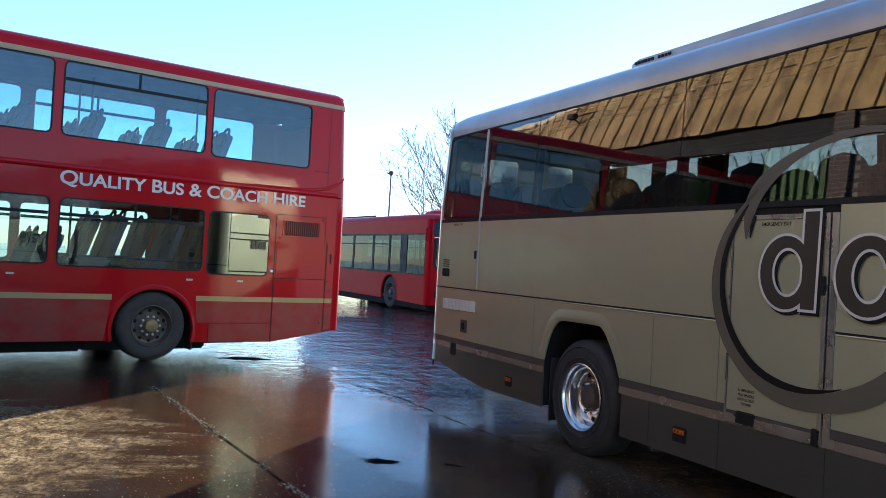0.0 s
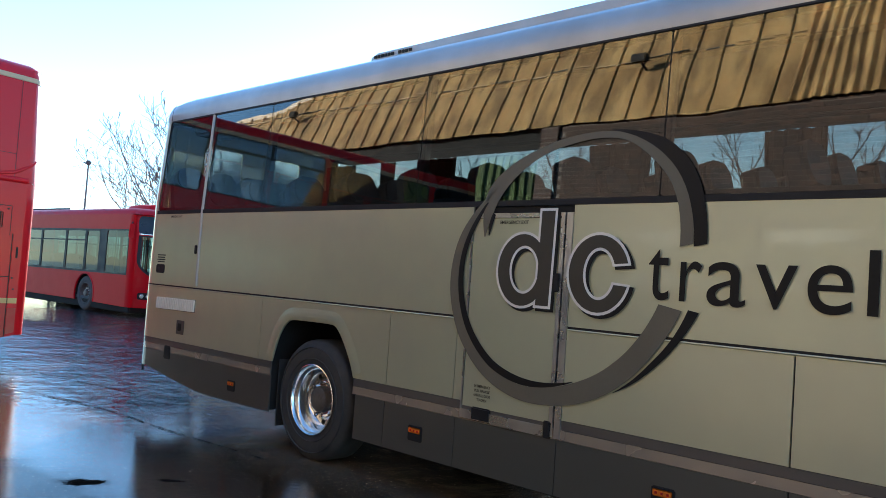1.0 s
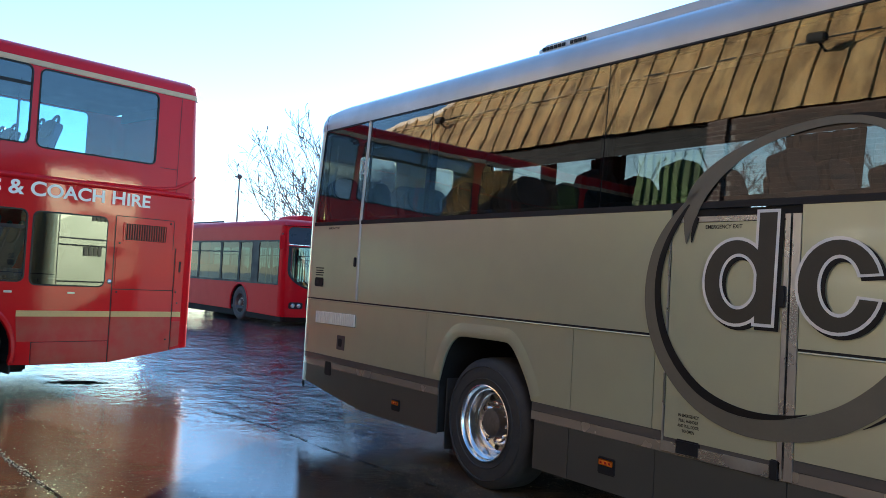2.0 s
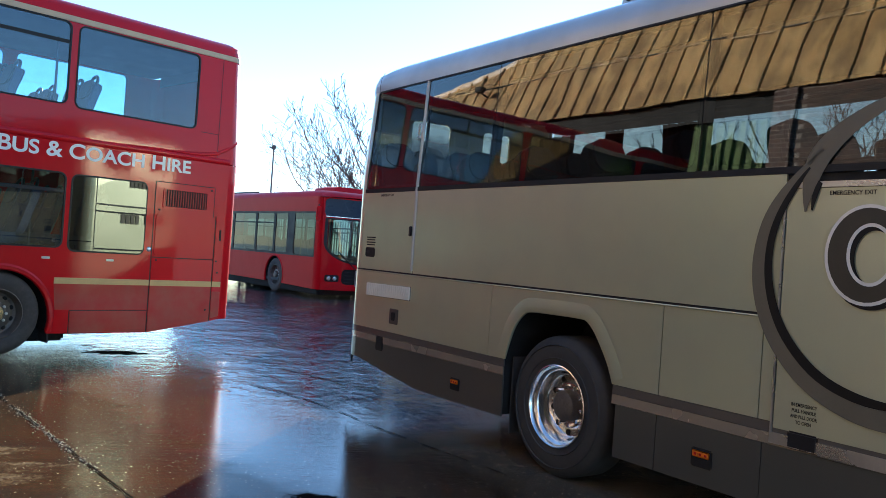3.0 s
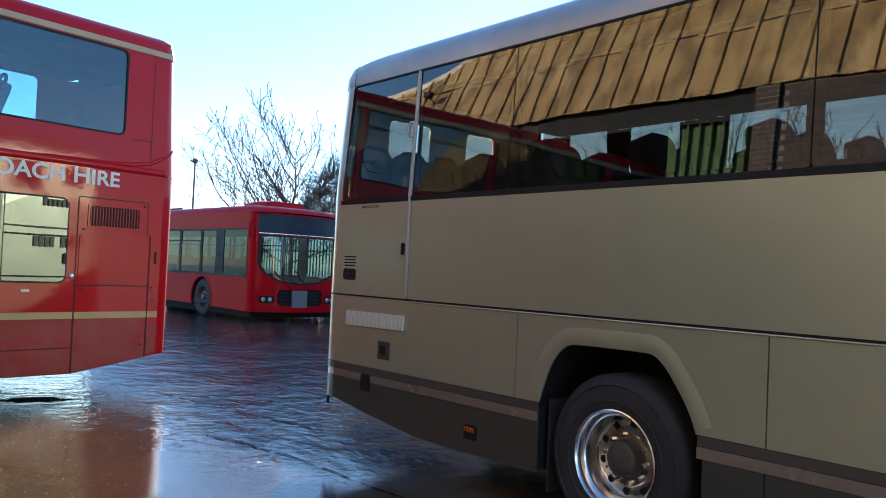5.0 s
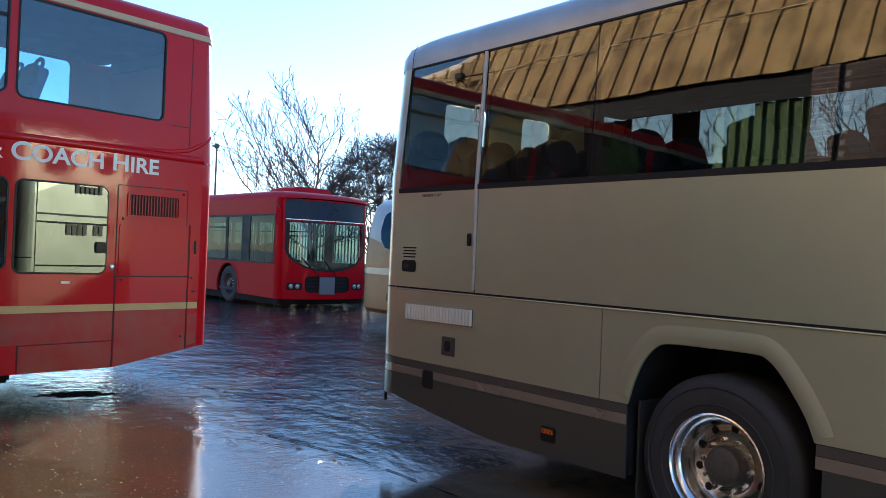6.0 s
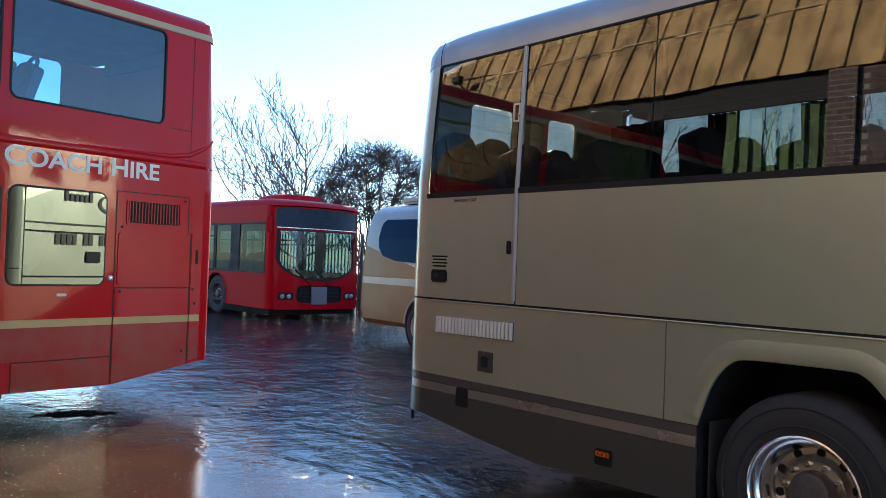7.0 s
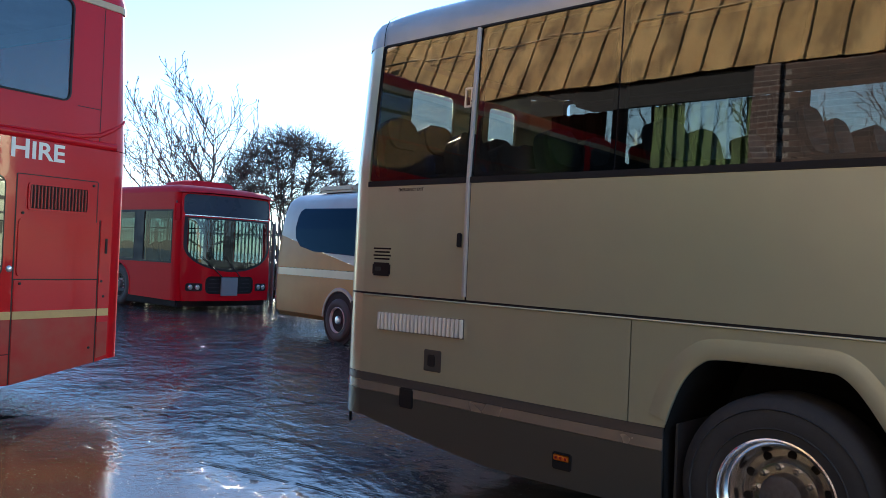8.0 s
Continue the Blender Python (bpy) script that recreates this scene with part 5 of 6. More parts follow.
for y, inward in ((0.0, 1), (BW, -1)):
    out = -inward
    put = side(y, inward)
    glazed_side(bus, outer, wins, y, inward, M_REDFAR, M_GLASSFAR, "side_panel", r=0.05)
    part("window_band", sheet([(-10.25, 1.07), (-0.26, 1.07), (-0.26, 2.27), (-10.25, 2.27)], [rrect(a, c, b, d, 0.05) for a, b, c, d in wins], lambda u, v, d: (u, y + out * 0.003 + inward * d, v), 0.002), M_SEAL, bus, "black window surround")
    for k, (a, b, c, d) in enumerate(wins[2:]):
        part("vent_rail", box(a + 0.02, y - 0.003, 1.93, b - 0.02, y + inward * 0.03, 1.965), M_SEAL, bus)
    corner_post(bus, -0.25, 1, y, inward, 0.24, 2.66, 0.25, M_REDFAR, "front_corner")
    corner_post(bus, -BLEN, -1, y, inward, 0.33, 2.66, 0.2, M_REDFAR, "rear_corner")
    for cx in (FA, RA):
        pts = arch_points(cx, 0.45, 0.56, 0.30, 20)
        part("wheel_well", loft([[(s, y + inward * q, z) for q in (0.02, 0.6)] for s, z in pts]), M_DARK, bus)
        rows = []
        for s, z in pts:
            d = Vector((s - cx, z - 0.45)).normalized()
            rows.append([(s + d.x * w, y + out * q, z + d.y * w) for w, q in ((0.0, -0.02), (0.0, 0.01), (0.03, 0.015), (0.05, 0.0))])
        part("wheel_arch_lip", loft(rows), M_REDFAR, bus, smooth=True)
        steel_wheel(bus, cx, y + inward * 0.05, 0.48, out, 0.48, M_TYREWORN, M_STEEL)
# front: bowed, with a round-bottomed windscreen
def bow(v, y):
    q = (y - BW / 2) / (BW / 2)
    return 0.02 + 0.20 * (1 - q * q) - 0.10 * max(0.0, v - 1.0) ** 1.3 * 0.35


def nose(u, v, d):
    return (bow(v, u) - d, u, v)


def fine_sheet(outer, holes, put, thick):
    """A sheet cut finely enough to bow."""
    bm = sheet(outer, holes, lambda u, v, d: (d, u, v), 0.0005)
    bmesh.ops.delete(bm, geom=[f for f in bm.faces if f.calc_center_median().x > 0.0001], context="FACES")
    for k in range(1, 14):
        y = BW * k / 14
        bmesh.ops.bisect_plane(bm, geom=bm.verts[:] + bm.edges[:] + bm.faces[:], plane_co=(0, y, 0), plane_no=(0, 1, 0))
    for v in bm.verts:
        v.co = put(v.co.y, v.co.z, 0.0)
    return bm


screen = []
for k in range(33):
    a = math.pi * k / 32
    screen.append((BW / 2 - 1.15 * math.cos(a), 1.52 - 0.60 * math.sin(a) ** 0.9))
screen = screen + [(BW / 2 + 1.13, 2.11), (BW / 2 - 1.13, 2.11)]
big = [(0.10, 0.24), (BW - 0.10, 0.24), (BW - 0.06, 0.6), (BW - 0.06, 2.66), (0.06, 2.66), (0.06, 0.6)]
dest = rrect(0.10, 2.145, BW - 0.10, 2.63, 0.12)
lowg = rrect(0.62, 0.40, BW - 0.62, 0.80, 0.12)
part("front_panel", fine_sheet(big, [screen, dest, lowg], nose, 0.03), M_REDFAR, bus, smooth=True)
part("windscreen", fine_sheet([(BW / 2 + (u - BW / 2) * 1.01, v) for u, v in screen], [], lambda u, v, d: (bow(v, u) - 0.012, u, v), 0), M_SCREEN, bus, "curved windscreen", smooth=True).visible_shadow = False
part("windscreen_rim", fine_sheet([(BW / 2 + (u - BW / 2) * 1.025, 1.5 + (v - 1.5) * 1.02) for u, v in screen], [[(BW / 2 + (u - BW / 2) * 0.96, 1.5 + (v - 1.5) * 0.96) for u, v in screen]], lambda u, v, d: (bow(v, u) + 0.004, u, v), 0), M_SEAL, bus, smooth=True)
part("destination_screen", fine_sheet(rrect(0.085, 2.13, BW - 0.085, 2.645, 0.13), [], lambda u, v, d: (bow(v, u) - 0.01, u, v), 0), plain("blank dark display", (0.02, 0.03, 0.05), 0.3, var=0.1, spec=0.2), bus, "blank dark destination display", smooth=True)
part("bumper_grille", fine_sheet(rrect(0.61, 0.39, BW - 0.61, 0.81, 0.12), [], lambda u, v, d: (bow(v, u) - 0.04, u, v), 0), M_DARK, bus, "black bumper grille", smooth=True)
part("screen_trim", fine_sheet([(0.12, 2.150), (BW - 0.12, 2.150), (BW - 0.12, 2.168), (0.12, 2.168)], [], lambda u, v, d: (bow(v, u) + 0.006, u, v), 0), M_TRIM, bus, "thin bright strip over the windscreen", smooth=True)
for k in range(4):
    part("grille_bar", box(0.10, 0.72, 0.44 + 0.09 * k, 0.17, BW - 0.72, 0.465 + 0.09 * k, 0.006), M_SEAL, bus)
part("blank_panel", box(0.20, BW / 2 - 0.27, 0.36, 0.245, BW / 2 + 0.17, 0.78, 0.006), M_PLATE, bus, "plain grey panel on the bumper")
for y in (0.17, BW - 0.55):
    part("lamp_cluster", fine_sheet(rrect(y, 0.46, y + 0.38, 0.64, 0.05), [], lambda u, v, d: (bow(v, u) + 0.005, u, v), 0), M_DARK, bus, "dark headlamp surround", smooth=True)
for y in (0.28, 0.44, BW - 0.28, BW - 0.44):
    h = part("headlight", lathe([(0.058, 0.03), (0.058, -0.01), (0.045, -0.022), (0.0, -0.026)], 20), M_TRIM, bus, "round headlight", smooth=True)
    h.matrix_local = Matrix.Translation((bow(0.55, y) + 0.0, y, 0.55)) @ Matrix.Rotation(radians(90), 4, "Z")
part("wiper", rod((bow(0.8, 1.0) + 0.03, 1.0, 0.80), (bow(1.3, 0.55) + 0.03, 0.5, 1.25), 0.012), M_SEAL, bus)
part("wiper", rod((bow(0.8, 1.4) + 0.03, 1.5, 0.80), (bow(1.3, 0.95) + 0.03, 1.05, 1.28), 0.012), M_SEAL, bus)
part("mirror_arm", rod((-0.1, -0.02, 2.45), (0.12, -0.16, 2.38), 0.018), M_SEAL, bus)
part("mirror", box(0.09, -0.22, 2.02, 0.15, -0.08, 2.40, 0.02), M_REDFAR, bus, "red-backed side mirror")
prof = [(0.0, 2.66), (0.015, 2.74), (0.07, 2.80), (0.2, 2.84), (0.6, 2.86), (BW / 2, 2.865)]
prof += [(BW - q, z) for q, z in reversed(prof[:-1])]
rows = []
for s, drop in ((0.12, 0.18), (0.02, 0.09), (-0.15, 0.03), (-0.4, 0.0), (-BLEN, 0.0), (-BLEN - 0.15, 0.04), (-BLEN - 0.2, 0.15)):
    rows.append([(s + (0.0 if s < 0 else 0.10 * (1 - ((q - BW / 2) / (BW / 2)) ** 2)), q, max(2.66, z - drop)) for q, z in prof])
part("roof", loft(rows), M_REDFAR, bus, "faded red roof", smooth=True)
rows = []
for s, k in ((-0.55, 0.0), (-0.7, 0.9), (-1.2, 1.0), (-1.75, 0.85), (-1.95, 0.0)):
    rows.append([(s, BW / 2 + q, 2.84 + 0.19 * k * h) for q, h in ((-0.62, 0.0), (-0.55, 0.8), (-0.42, 1.0), (0.42, 1.0), (0.55, 0.8), (0.62, 0.0))])
part("roof_pod", loft(rows), M_REDFAR, bus, "red roof ventilation pod", smooth=True)
part("roof_rail", rod((-8.5, 0.5, 2.90), (-5.0, 0.5, 2.90), 0.03), M_SEAL, bus)
part("rear_panel", sheet([(0.2, 0.35), (BW - 0.2, 0.35), (BW - 0.2, 2.66), (0.2, 2.66)], [], across(-BLEN - 0.2, 1), 0.03), M_REDFAR, bus)
# widened and lowered almost to the ground to block the bright gap beneath
part("underbody", box(-BLEN + 0.2, 0.06, 0.10, -0.10, BW - 0.06, 0.32, 0.03), M_DARK, bus)
part("bus_floor", box(-BLEN, 0.05, 0.32, -0.2, BW - 0.05, 0.40), M_FLOORVINYL, bus)
part("side_lining", sheet([(-BLEN + 0.1, 0.42), (-0.3, 0.42), (-0.3, 2.56), (-BLEN + 0.1, 2.56)], [rrect(a, c, b, d, 0.05) for a, b, c, d in wins], side(BW - 0.04, -1), 0.006), M_INTDARK, bus)
part("bus_ceiling", box(-BLEN, 0.12, 2.56, -0.35, BW - 0.12, 2.62), M_INTDARK, bus)
part("dashboard", box(-0.55, 0.25, 0.40, -0.05, BW - 0.9, 0.98, 0.06), M_INTDARK, bus)
first = passenger_seat(bus, Matrix.Translation((-4.2, 0.38, 0.42)), M_SEATBACK, M_SEATBLUE, 12, 0.66)
for k in range(7):
    for y in (0.38, 0.82, 1.65, 2.08):
        if k or y > 0.5:
            seat_again(first, bus, Matrix.Translation((-4.2 - 0.82 * k, y, 0.42)))
seat_again(first, bus, Matrix.Translation((-1.3, 0.6, 0.45)))
for s, y in ((-1.9, 0.9), (-2.2, 1.5), (-3.4, 0.9), (-3.9, 1.5)):
    part("grab_pole", rod((s, y, 0.4), (s, y, 2.56), 0.018), M_GOLD, bus, "yellow grab pole")

# ---- gold minibus ----
VAN = Matrix.Translation((-8.9, 5.45, rise(-8.9, 5.45))) @ Matrix.Rotation(radians(-5.9), 4, "Z") @ Matrix.Scale(1.11, 4)
van = thing("minibus", VAN, "gold minibus with pale roof and dark windows", "minibus")
VW, VL = 2.0, 7.0
VP = [(0.10, 0.28), (0.02, 0.36), (0.0, 0.50), (0.0, 0.95), (0.012, 1.30), (0.075, 1.78), (0.14, 2.07), (0.22, 2.26), (0.38, 2.38), (0.7, 2.44), (1.0, 2.45)]
VP += [(VW - q, z) for q, z in reversed(VP[:-1])]


def van_skin(z0, z1, mat, name, label="", fall0=0.0, fall1=0.0):
    """The band of the body between two heights, with rounded tail corners."""
    def cut(s, tuck, dz):
        row = []
        for q, z in VP:
            row.append((s, VW / 2 + (q - VW / 2) * (1 - tuck), z - dz * max(0, z - 1.2)))
        return row
    rows = [cut(0.02, 0.30, 0.05), cut(-0.0, 0.22, 0.04), cut(0.03, 0.10, 0.02), cut(0.10, 0.03, 0.008), cut(0.22, 0.0, 0.0), cut(3.0, 0, 0), cut(VL, 0, 0)]
    for row, bulge in zip(rows[:3], (0.10, 0.07, 0.02)):
        for k, (x, y, z) in enumerate(row):
            row[k] = (x - bulge * (1 - 0.45 * max(0, z - 0.6) ** 1.2 / 2.2) + 0.16 * max(0, z - 1.1) ** 1.6 * 0.5, y, z)
    bm = loft(rows)
    for z, fall, keep_up in ((z0, fall0, True), (z1, fall1, False)):
        bmesh.ops.bisect_plane(bm, geom=bm.verts[:] + bm.edges[:] + bm.faces[:], plane_co=(0, 0, z), plane_no=(-fall, 0, -1) if keep_up else (fall, 0, 1), clear_outer=True)
    return part(name, bm, mat, van, label, smooth=True)


van_skin(0.27, 0.985, M_GOLDPAINT, "lower_body")
van_skin(0.988, 1.11, M_PALEGOLD, "rubbing_strip", "pale rubbing strip")
van_skin(1.116, 1.70, M_GOLDPAINT, "upper_body", "", 0.0, 0.2)
van_skin(1.702, 2.6, M_PALEGOLD, "roof", "pale rounded roof", 0.2, 0.0)


def van_face(v):
    for (q0, z0), (q1, z1) in spread(VP):
        if z0 <= v <= z1:
            return q0 + (q1 - q0) * (v - z0) / max(1e-6, z1 - z0)
    return 0.0


win = [(0.60, 1.80), (0.66, 1.62), (0.84, 1.48), (1.3, 1.40), (2.9, 1.34), (2.9, 2.10), (0.74, 2.13), (0.65, 2.08), (0.61, 1.99)]
for pts in (win, [(2.96, 1.34), (4.9, 1.34), (4.9, 2.10), (2.96, 2.10)]):
    bm = sheet(pts, [], lambda u, v, d: (u, d, v), 0.005)
    for _, z in VP[3:9]:
        bmesh.ops.bisect_plane(bm, geom=bm.verts[:] + bm.edges[:] + bm.faces[:], plane_co=(0, 0, z), plane_no=(0, 0, 1))
    for v in bm.verts:
        v.co.y += van_face(v.co.z) - 0.008
    part("side_window", bm, M_GLASSVAN, van, "dark side window")
for cx in (2.15, 5.6):
    part("wheel_well", lathe([(0.0, 0.02), (0.43, 0.018), (0.43, -0.008), (0.415, -0.012), (0.40, -0.004), (0.0, -0.004)], 32, cx, 0.36), M_DARK, van)
    steel_wheel(van, cx, -0.03, 0.34, -1, 0.34, M_RUBBER, M_TRIM, M_DULLTRIM)
    lip = [[(cx + q * math.cos(radians(a)), d, 0.36 + q * math.sin(radians(a))) for q, d in ((0.43, 0.0), (0.435, -0.022), (0.47, -0.024), (0.49, 0.0))] for a in range(0, 181, 9)]
    part("arch_lip", loft(lip), M_PALEGOLD, van, "pale wheel-arch lip", smooth=True)
    steel_wheel(van, cx, VW + 0.0, 0.34, 1, 0.34, M_RUBBER, M_TRIM)
part("rear_bumper", box(-0.10, 0.22, 0.30, 0.05, VW - 0.22, 0.50, 0.04), M_GOLDPAINT, van)
part("tail_lamp", box(-0.035, 0.13, 0.66, 0.05, 0.25, 1.22, 0.02), M_REDLENS, van, "red tail lamp")
part("bumper_reflector", box(-0.03, 0.08, 0.56, 0.06, 0.12, 0.60, 0.01), M_REDLENS, van)
part("roof_vent", box(0.6, 0.5, 2.43, 1.6, 1.5, 2.54, 0.04), M_PALEGOLD, van, "pale roof vent", smooth=True)
part("van_floor", box(0.2, 0.15, 0.40, VL - 0.2, VW - 0.15, 0.46), M_DARK, van)

# ---- palisade fence behind the parked vehicles ----
FENCE = Matrix.Translation((-12.5, 10.2, rise(-12.5, 10.2))) @ Matrix.Rotation(radians(8), 4, "Z")
fence = thing("palisade_fence", FENCE, "grey steel palisade fence behind the yard", "fence")
pale, post = None, None
for k in range(-90, 110):
    m = Matrix.Translation((k * 0.155, 0, 0))
    if pale is None:
        bm = loft([[(-0.035, 0.0, 0.08), (-0.012, -0.018, 0.08), (0.012, -0.018, 0.08), (0.035, 0.0, 0.08)], [(-0.035, 0.0, 2.28), (-0.012, -0.018, 2.28), (0.012, -0.018, 2.28), (0.035, 0.0, 2.28)], [(-0.008, 0.0, 2.4), (-0.003, -0.01, 2.4), (0.003, -0.01, 2.4), (0.008, 0.0, 2.4)]])
        bmesh.ops.solidify(bm, geom=bm.faces[:], thickness=0.003)
        pale = part("pale", bm, M_FENCE, fence)
        pale.matrix_local = m
    else:
        again(pale, "pale", fence, m)
for k in range(-5, 7):
    if post is None:
        post = part("post", box(-0.05, 0.04, 0.0, 0.05, 0.12, 2.3, 0.008), M_FENCE, fence)
        post.matrix_local = Matrix.Translation((k * 2.75, 0, 0))
    else:
        again(post, "post", fence, Matrix.Translation((k * 2.75, 0, 0)))
for z in (0.45, 1.95):
    part("rail", box(-14.0, 0.003, z, 17.0, 0.045, z + 0.05), M_FENCE, fence)


# ---- bare trees ----
def tubes(pieces, sides):
    verts, faces = [], []
    for a, b, r0, r1, _ in pieces:
        d = (b - a).normalized()
        u = d.orthogonal().normalized()
        w = d.cross(u)
        base = len(verts)
        for p, r in ((a, r0), (b + d * r1 * 0.3, r1)):
            for k in range(sides):
                t = 2 * math.pi * k / sides
                verts.append(p + (u * math.cos(t) + w * math.sin(t)) * r)
        for k in range(sides):
            j = (k + 1) % sides
            faces.append((base + k, base + j, base + sides + j, base + sides + k))
    return verts, faces


def spreading_tree(place, height, seed, label, facing, limbs=26, reach=0.58, trunk_r=0.10, low=0.22, lean=0.0):
    """A bare round-headed tree: a stem, limbs that sweep out and then up, and twigs along them. facing: the bearing of the longest low limb."""
    rng = random.Random(seed)
    tree = thing("tree", Matrix.Translation(place), label, "tree", "bare trees behind the yard")
    stem, out, p = [], [], Vector((0, 0, -0.02))
    for k in range(12):
        q = Vector((rng.uniform(-0.06, 0.06), rng.uniform(-0.06, 0.06), height * 0.86 * (k + 1) / 12))
        stem.append((p, q, trunk_r * (1 - 0.88 * k / 12), trunk_r * (1 - 0.88 * (k + 1) / 12), 9))
        p = q

    def shoot(p, d, length, r, depth, curl):
        n = max(3, int(length / 0.22))
        for k in range(n):
            d = (d + Vector((rng.uniform(-1, 1), rng.uniform(-1, 1), rng.uniform(-1, 1))) * 0.13 + Vector((0, 0, curl / n))).normalized()
            q = p + d * length / n
            r0, r1 = r * (1 - 0.75 * k / n), r * (1 - 0.75 * (k + 1) / n)
            out.append((p, q, r0, r1, depth))
            if depth and k > 0 and rng.random() < (0.8 if depth > 1 else 0.68):
                turn = Matrix.Rotation(rng.uniform(0, 6.28), 3, d) @ d.orthogonal().normalized()
                aim = (d * 0.75 + turn * rng.uniform(0.5, 0.9) + Vector((0, 0, 0.15))).normalized()
                shoot(q, aim, length * (1 - 0.55 * k / n) * rng.uniform(0.30, 0.5), r1 * 0.6, depth - 1, 0.3)
            p = q

    for k in range(limbs):
        frac = low + (0.97 - low) * (k / limbs) ** 1.1
        a, b, r0, r1, _ = stem[min(11, int(frac * 12))]
        az = facing + k * 2.5 + rng.uniform(-0.3, 0.3) * (k > 1)
        rise = math.tan(radians(12 + 36 * frac + rng.uniform(-8, 8)))
        size = height * reach * (1.25 - 0.85 * frac) * rng.uniform(0.85, 1.1) * (1 + lean * math.cos(az - facing))
        shoot(a.lerp(b, (frac * 12) % 1), Vector((math.cos(az), math.sin(az), rise)).normalized(), size, max(0.024, r0 * 0.55), 3, 0.7)
    for nm, mat, some, n in (("trunk", M_BARK, stem, 8), ("crown", M_TWIG, out, 4)):
        some = [(a, b, max(0.011, r0), max(0.0085, r1), d) for a, b, r0, r1, d in some]
        v, f = tubes(some, n)
        me = bpy.data.meshes.new(nm)
        me.from_pydata([tuple(c) for c in v], [], f)
        me.materials.append(mat)
        ob = new(nm, me)
        ob.parent = tree
        if nm == "crown":
            ob["kind"] = "stuff"


def dome_bush(place, wide, high, seed, label, twigs=1500):
    """A leafless clipped bush: stems that fan out from the foot, and fine twigs that fill a rounded head."""
    rng = random.Random(seed)
    bush = thing("bush", Matrix.Translation(place), label, "bush", "bare trees behind the yard")
    stems, fine, nodes = [], [], []
    for k in range(26):
        az, tilt = k * 2.4, math.sqrt((k + 0.5) / 26)
        end = Vector((math.cos(az) * wide * 0.42 * tilt, math.sin(az) * wide * 0.42 * tilt, high * (0.92 - 0.42 * tilt * tilt)))
        p = Vector((math.cos(az) * 0.15, math.sin(az) * 0.15, -0.02))
        for j in range(9):
            t = (j + 1) / 9
            q = Vector((end.x * t ** 1.3, end.y * t ** 1.3, end.z * t)) + Vector((rng.uniform(-1, 1), rng.uniform(-1, 1), 0)) * 0.07
            stems.append((p, q, 0.045 * (1 - 0.8 * j / 9), 0.045 * (1 - 0.8 * t), 2))
            if t > 0.35:
                nodes.append(q)
            p = q
    for k in range(twigs):
        az, el = rng.uniform(0, 6.283), math.asin(rng.uniform(-0.22, 1.0))
        d = Vector((math.cos(az) * math.cos(el), math.sin(az) * math.cos(el), math.sin(el)))
        rad = rng.uniform(0.5, 1.0) ** 0.5 * (1 + 0.13 * noise.noise(d * 2.6 + Vector((seed, 0, 0))) + rng.uniform(-0.03, 0.05))
        tip = Vector((d.x * wide / 2 * rad, d.y * wide / 2 * rad, high * 0.60 + d.z * high * 0.40 * rad))
        p = min(rng.sample(nodes, 60), key=lambda n: (n - tip).length + 0.8 * max(0, n.z - tip.z))
        mid = p.lerp(tip, 0.5) + Vector((rng.uniform(-1, 1), rng.uniform(-1, 1), rng.uniform(-1, 0.4))) * 0.10
        fine += [(p, mid, 0.011, 0.008, 1), (mid, tip, 0.008, 0.005, 0)]
        for j in range(3):
            s = mid.lerp(tip, 0.2 + 0.3 * j)
            fine.append((s, s + ((tip - mid).normalized() + Vector((rng.uniform(-1, 1), rng.uniform(-1, 1), rng.uniform(-0.4, 1)))).normalized() * rng.uniform(0.14, 0.32), 0.0055, 0.0035, 0))
    for nm, some, n in (("trunk", stems, 6), ("crown", fine, 3)):
        v, f = tubes(some, n)
        me = bpy.data.meshes.new(nm)
        me.from_pydata([tuple(c) for c in v], [], f)
        me.materials.append(M_TWIGDARK)
        ob = new(nm, me)
        ob.parent = bush
        if nm == "crown":
            ob["kind"] = "stuff"


spreading_tree((-20.5, 10.97, rise(-20, 11)), 6.6, 3, "bare round-headed winter tree behind the fence", radians(236), 26, 0.70, 0.10, 0.26, 0.25)
dome_bush((-17.2, 11.84, rise(-17, 12)), 5.0, 5.6, 21, "dense dark leafless bush by the fence", 2000)
for k, (x, y, h) in enumerate(((-7.5, 12.5, 5.2), (-4.8, 13.5, 5.5), (-2.2, 12.8, 5.3), (0.4, 14.0, 5.7), (3.0, 13.2, 5.5), (5.6, 14.2, 5.8), (8.4, 13.6, 5.6), (11.5, 14.0, 5.7))):
    spreading_tree((x - 1, y + 2.2, rise(x, y + 2)), h * 1.1, 40 + k, "bare winter tree beyond the fence", k * 1.9, 16, 0.55)


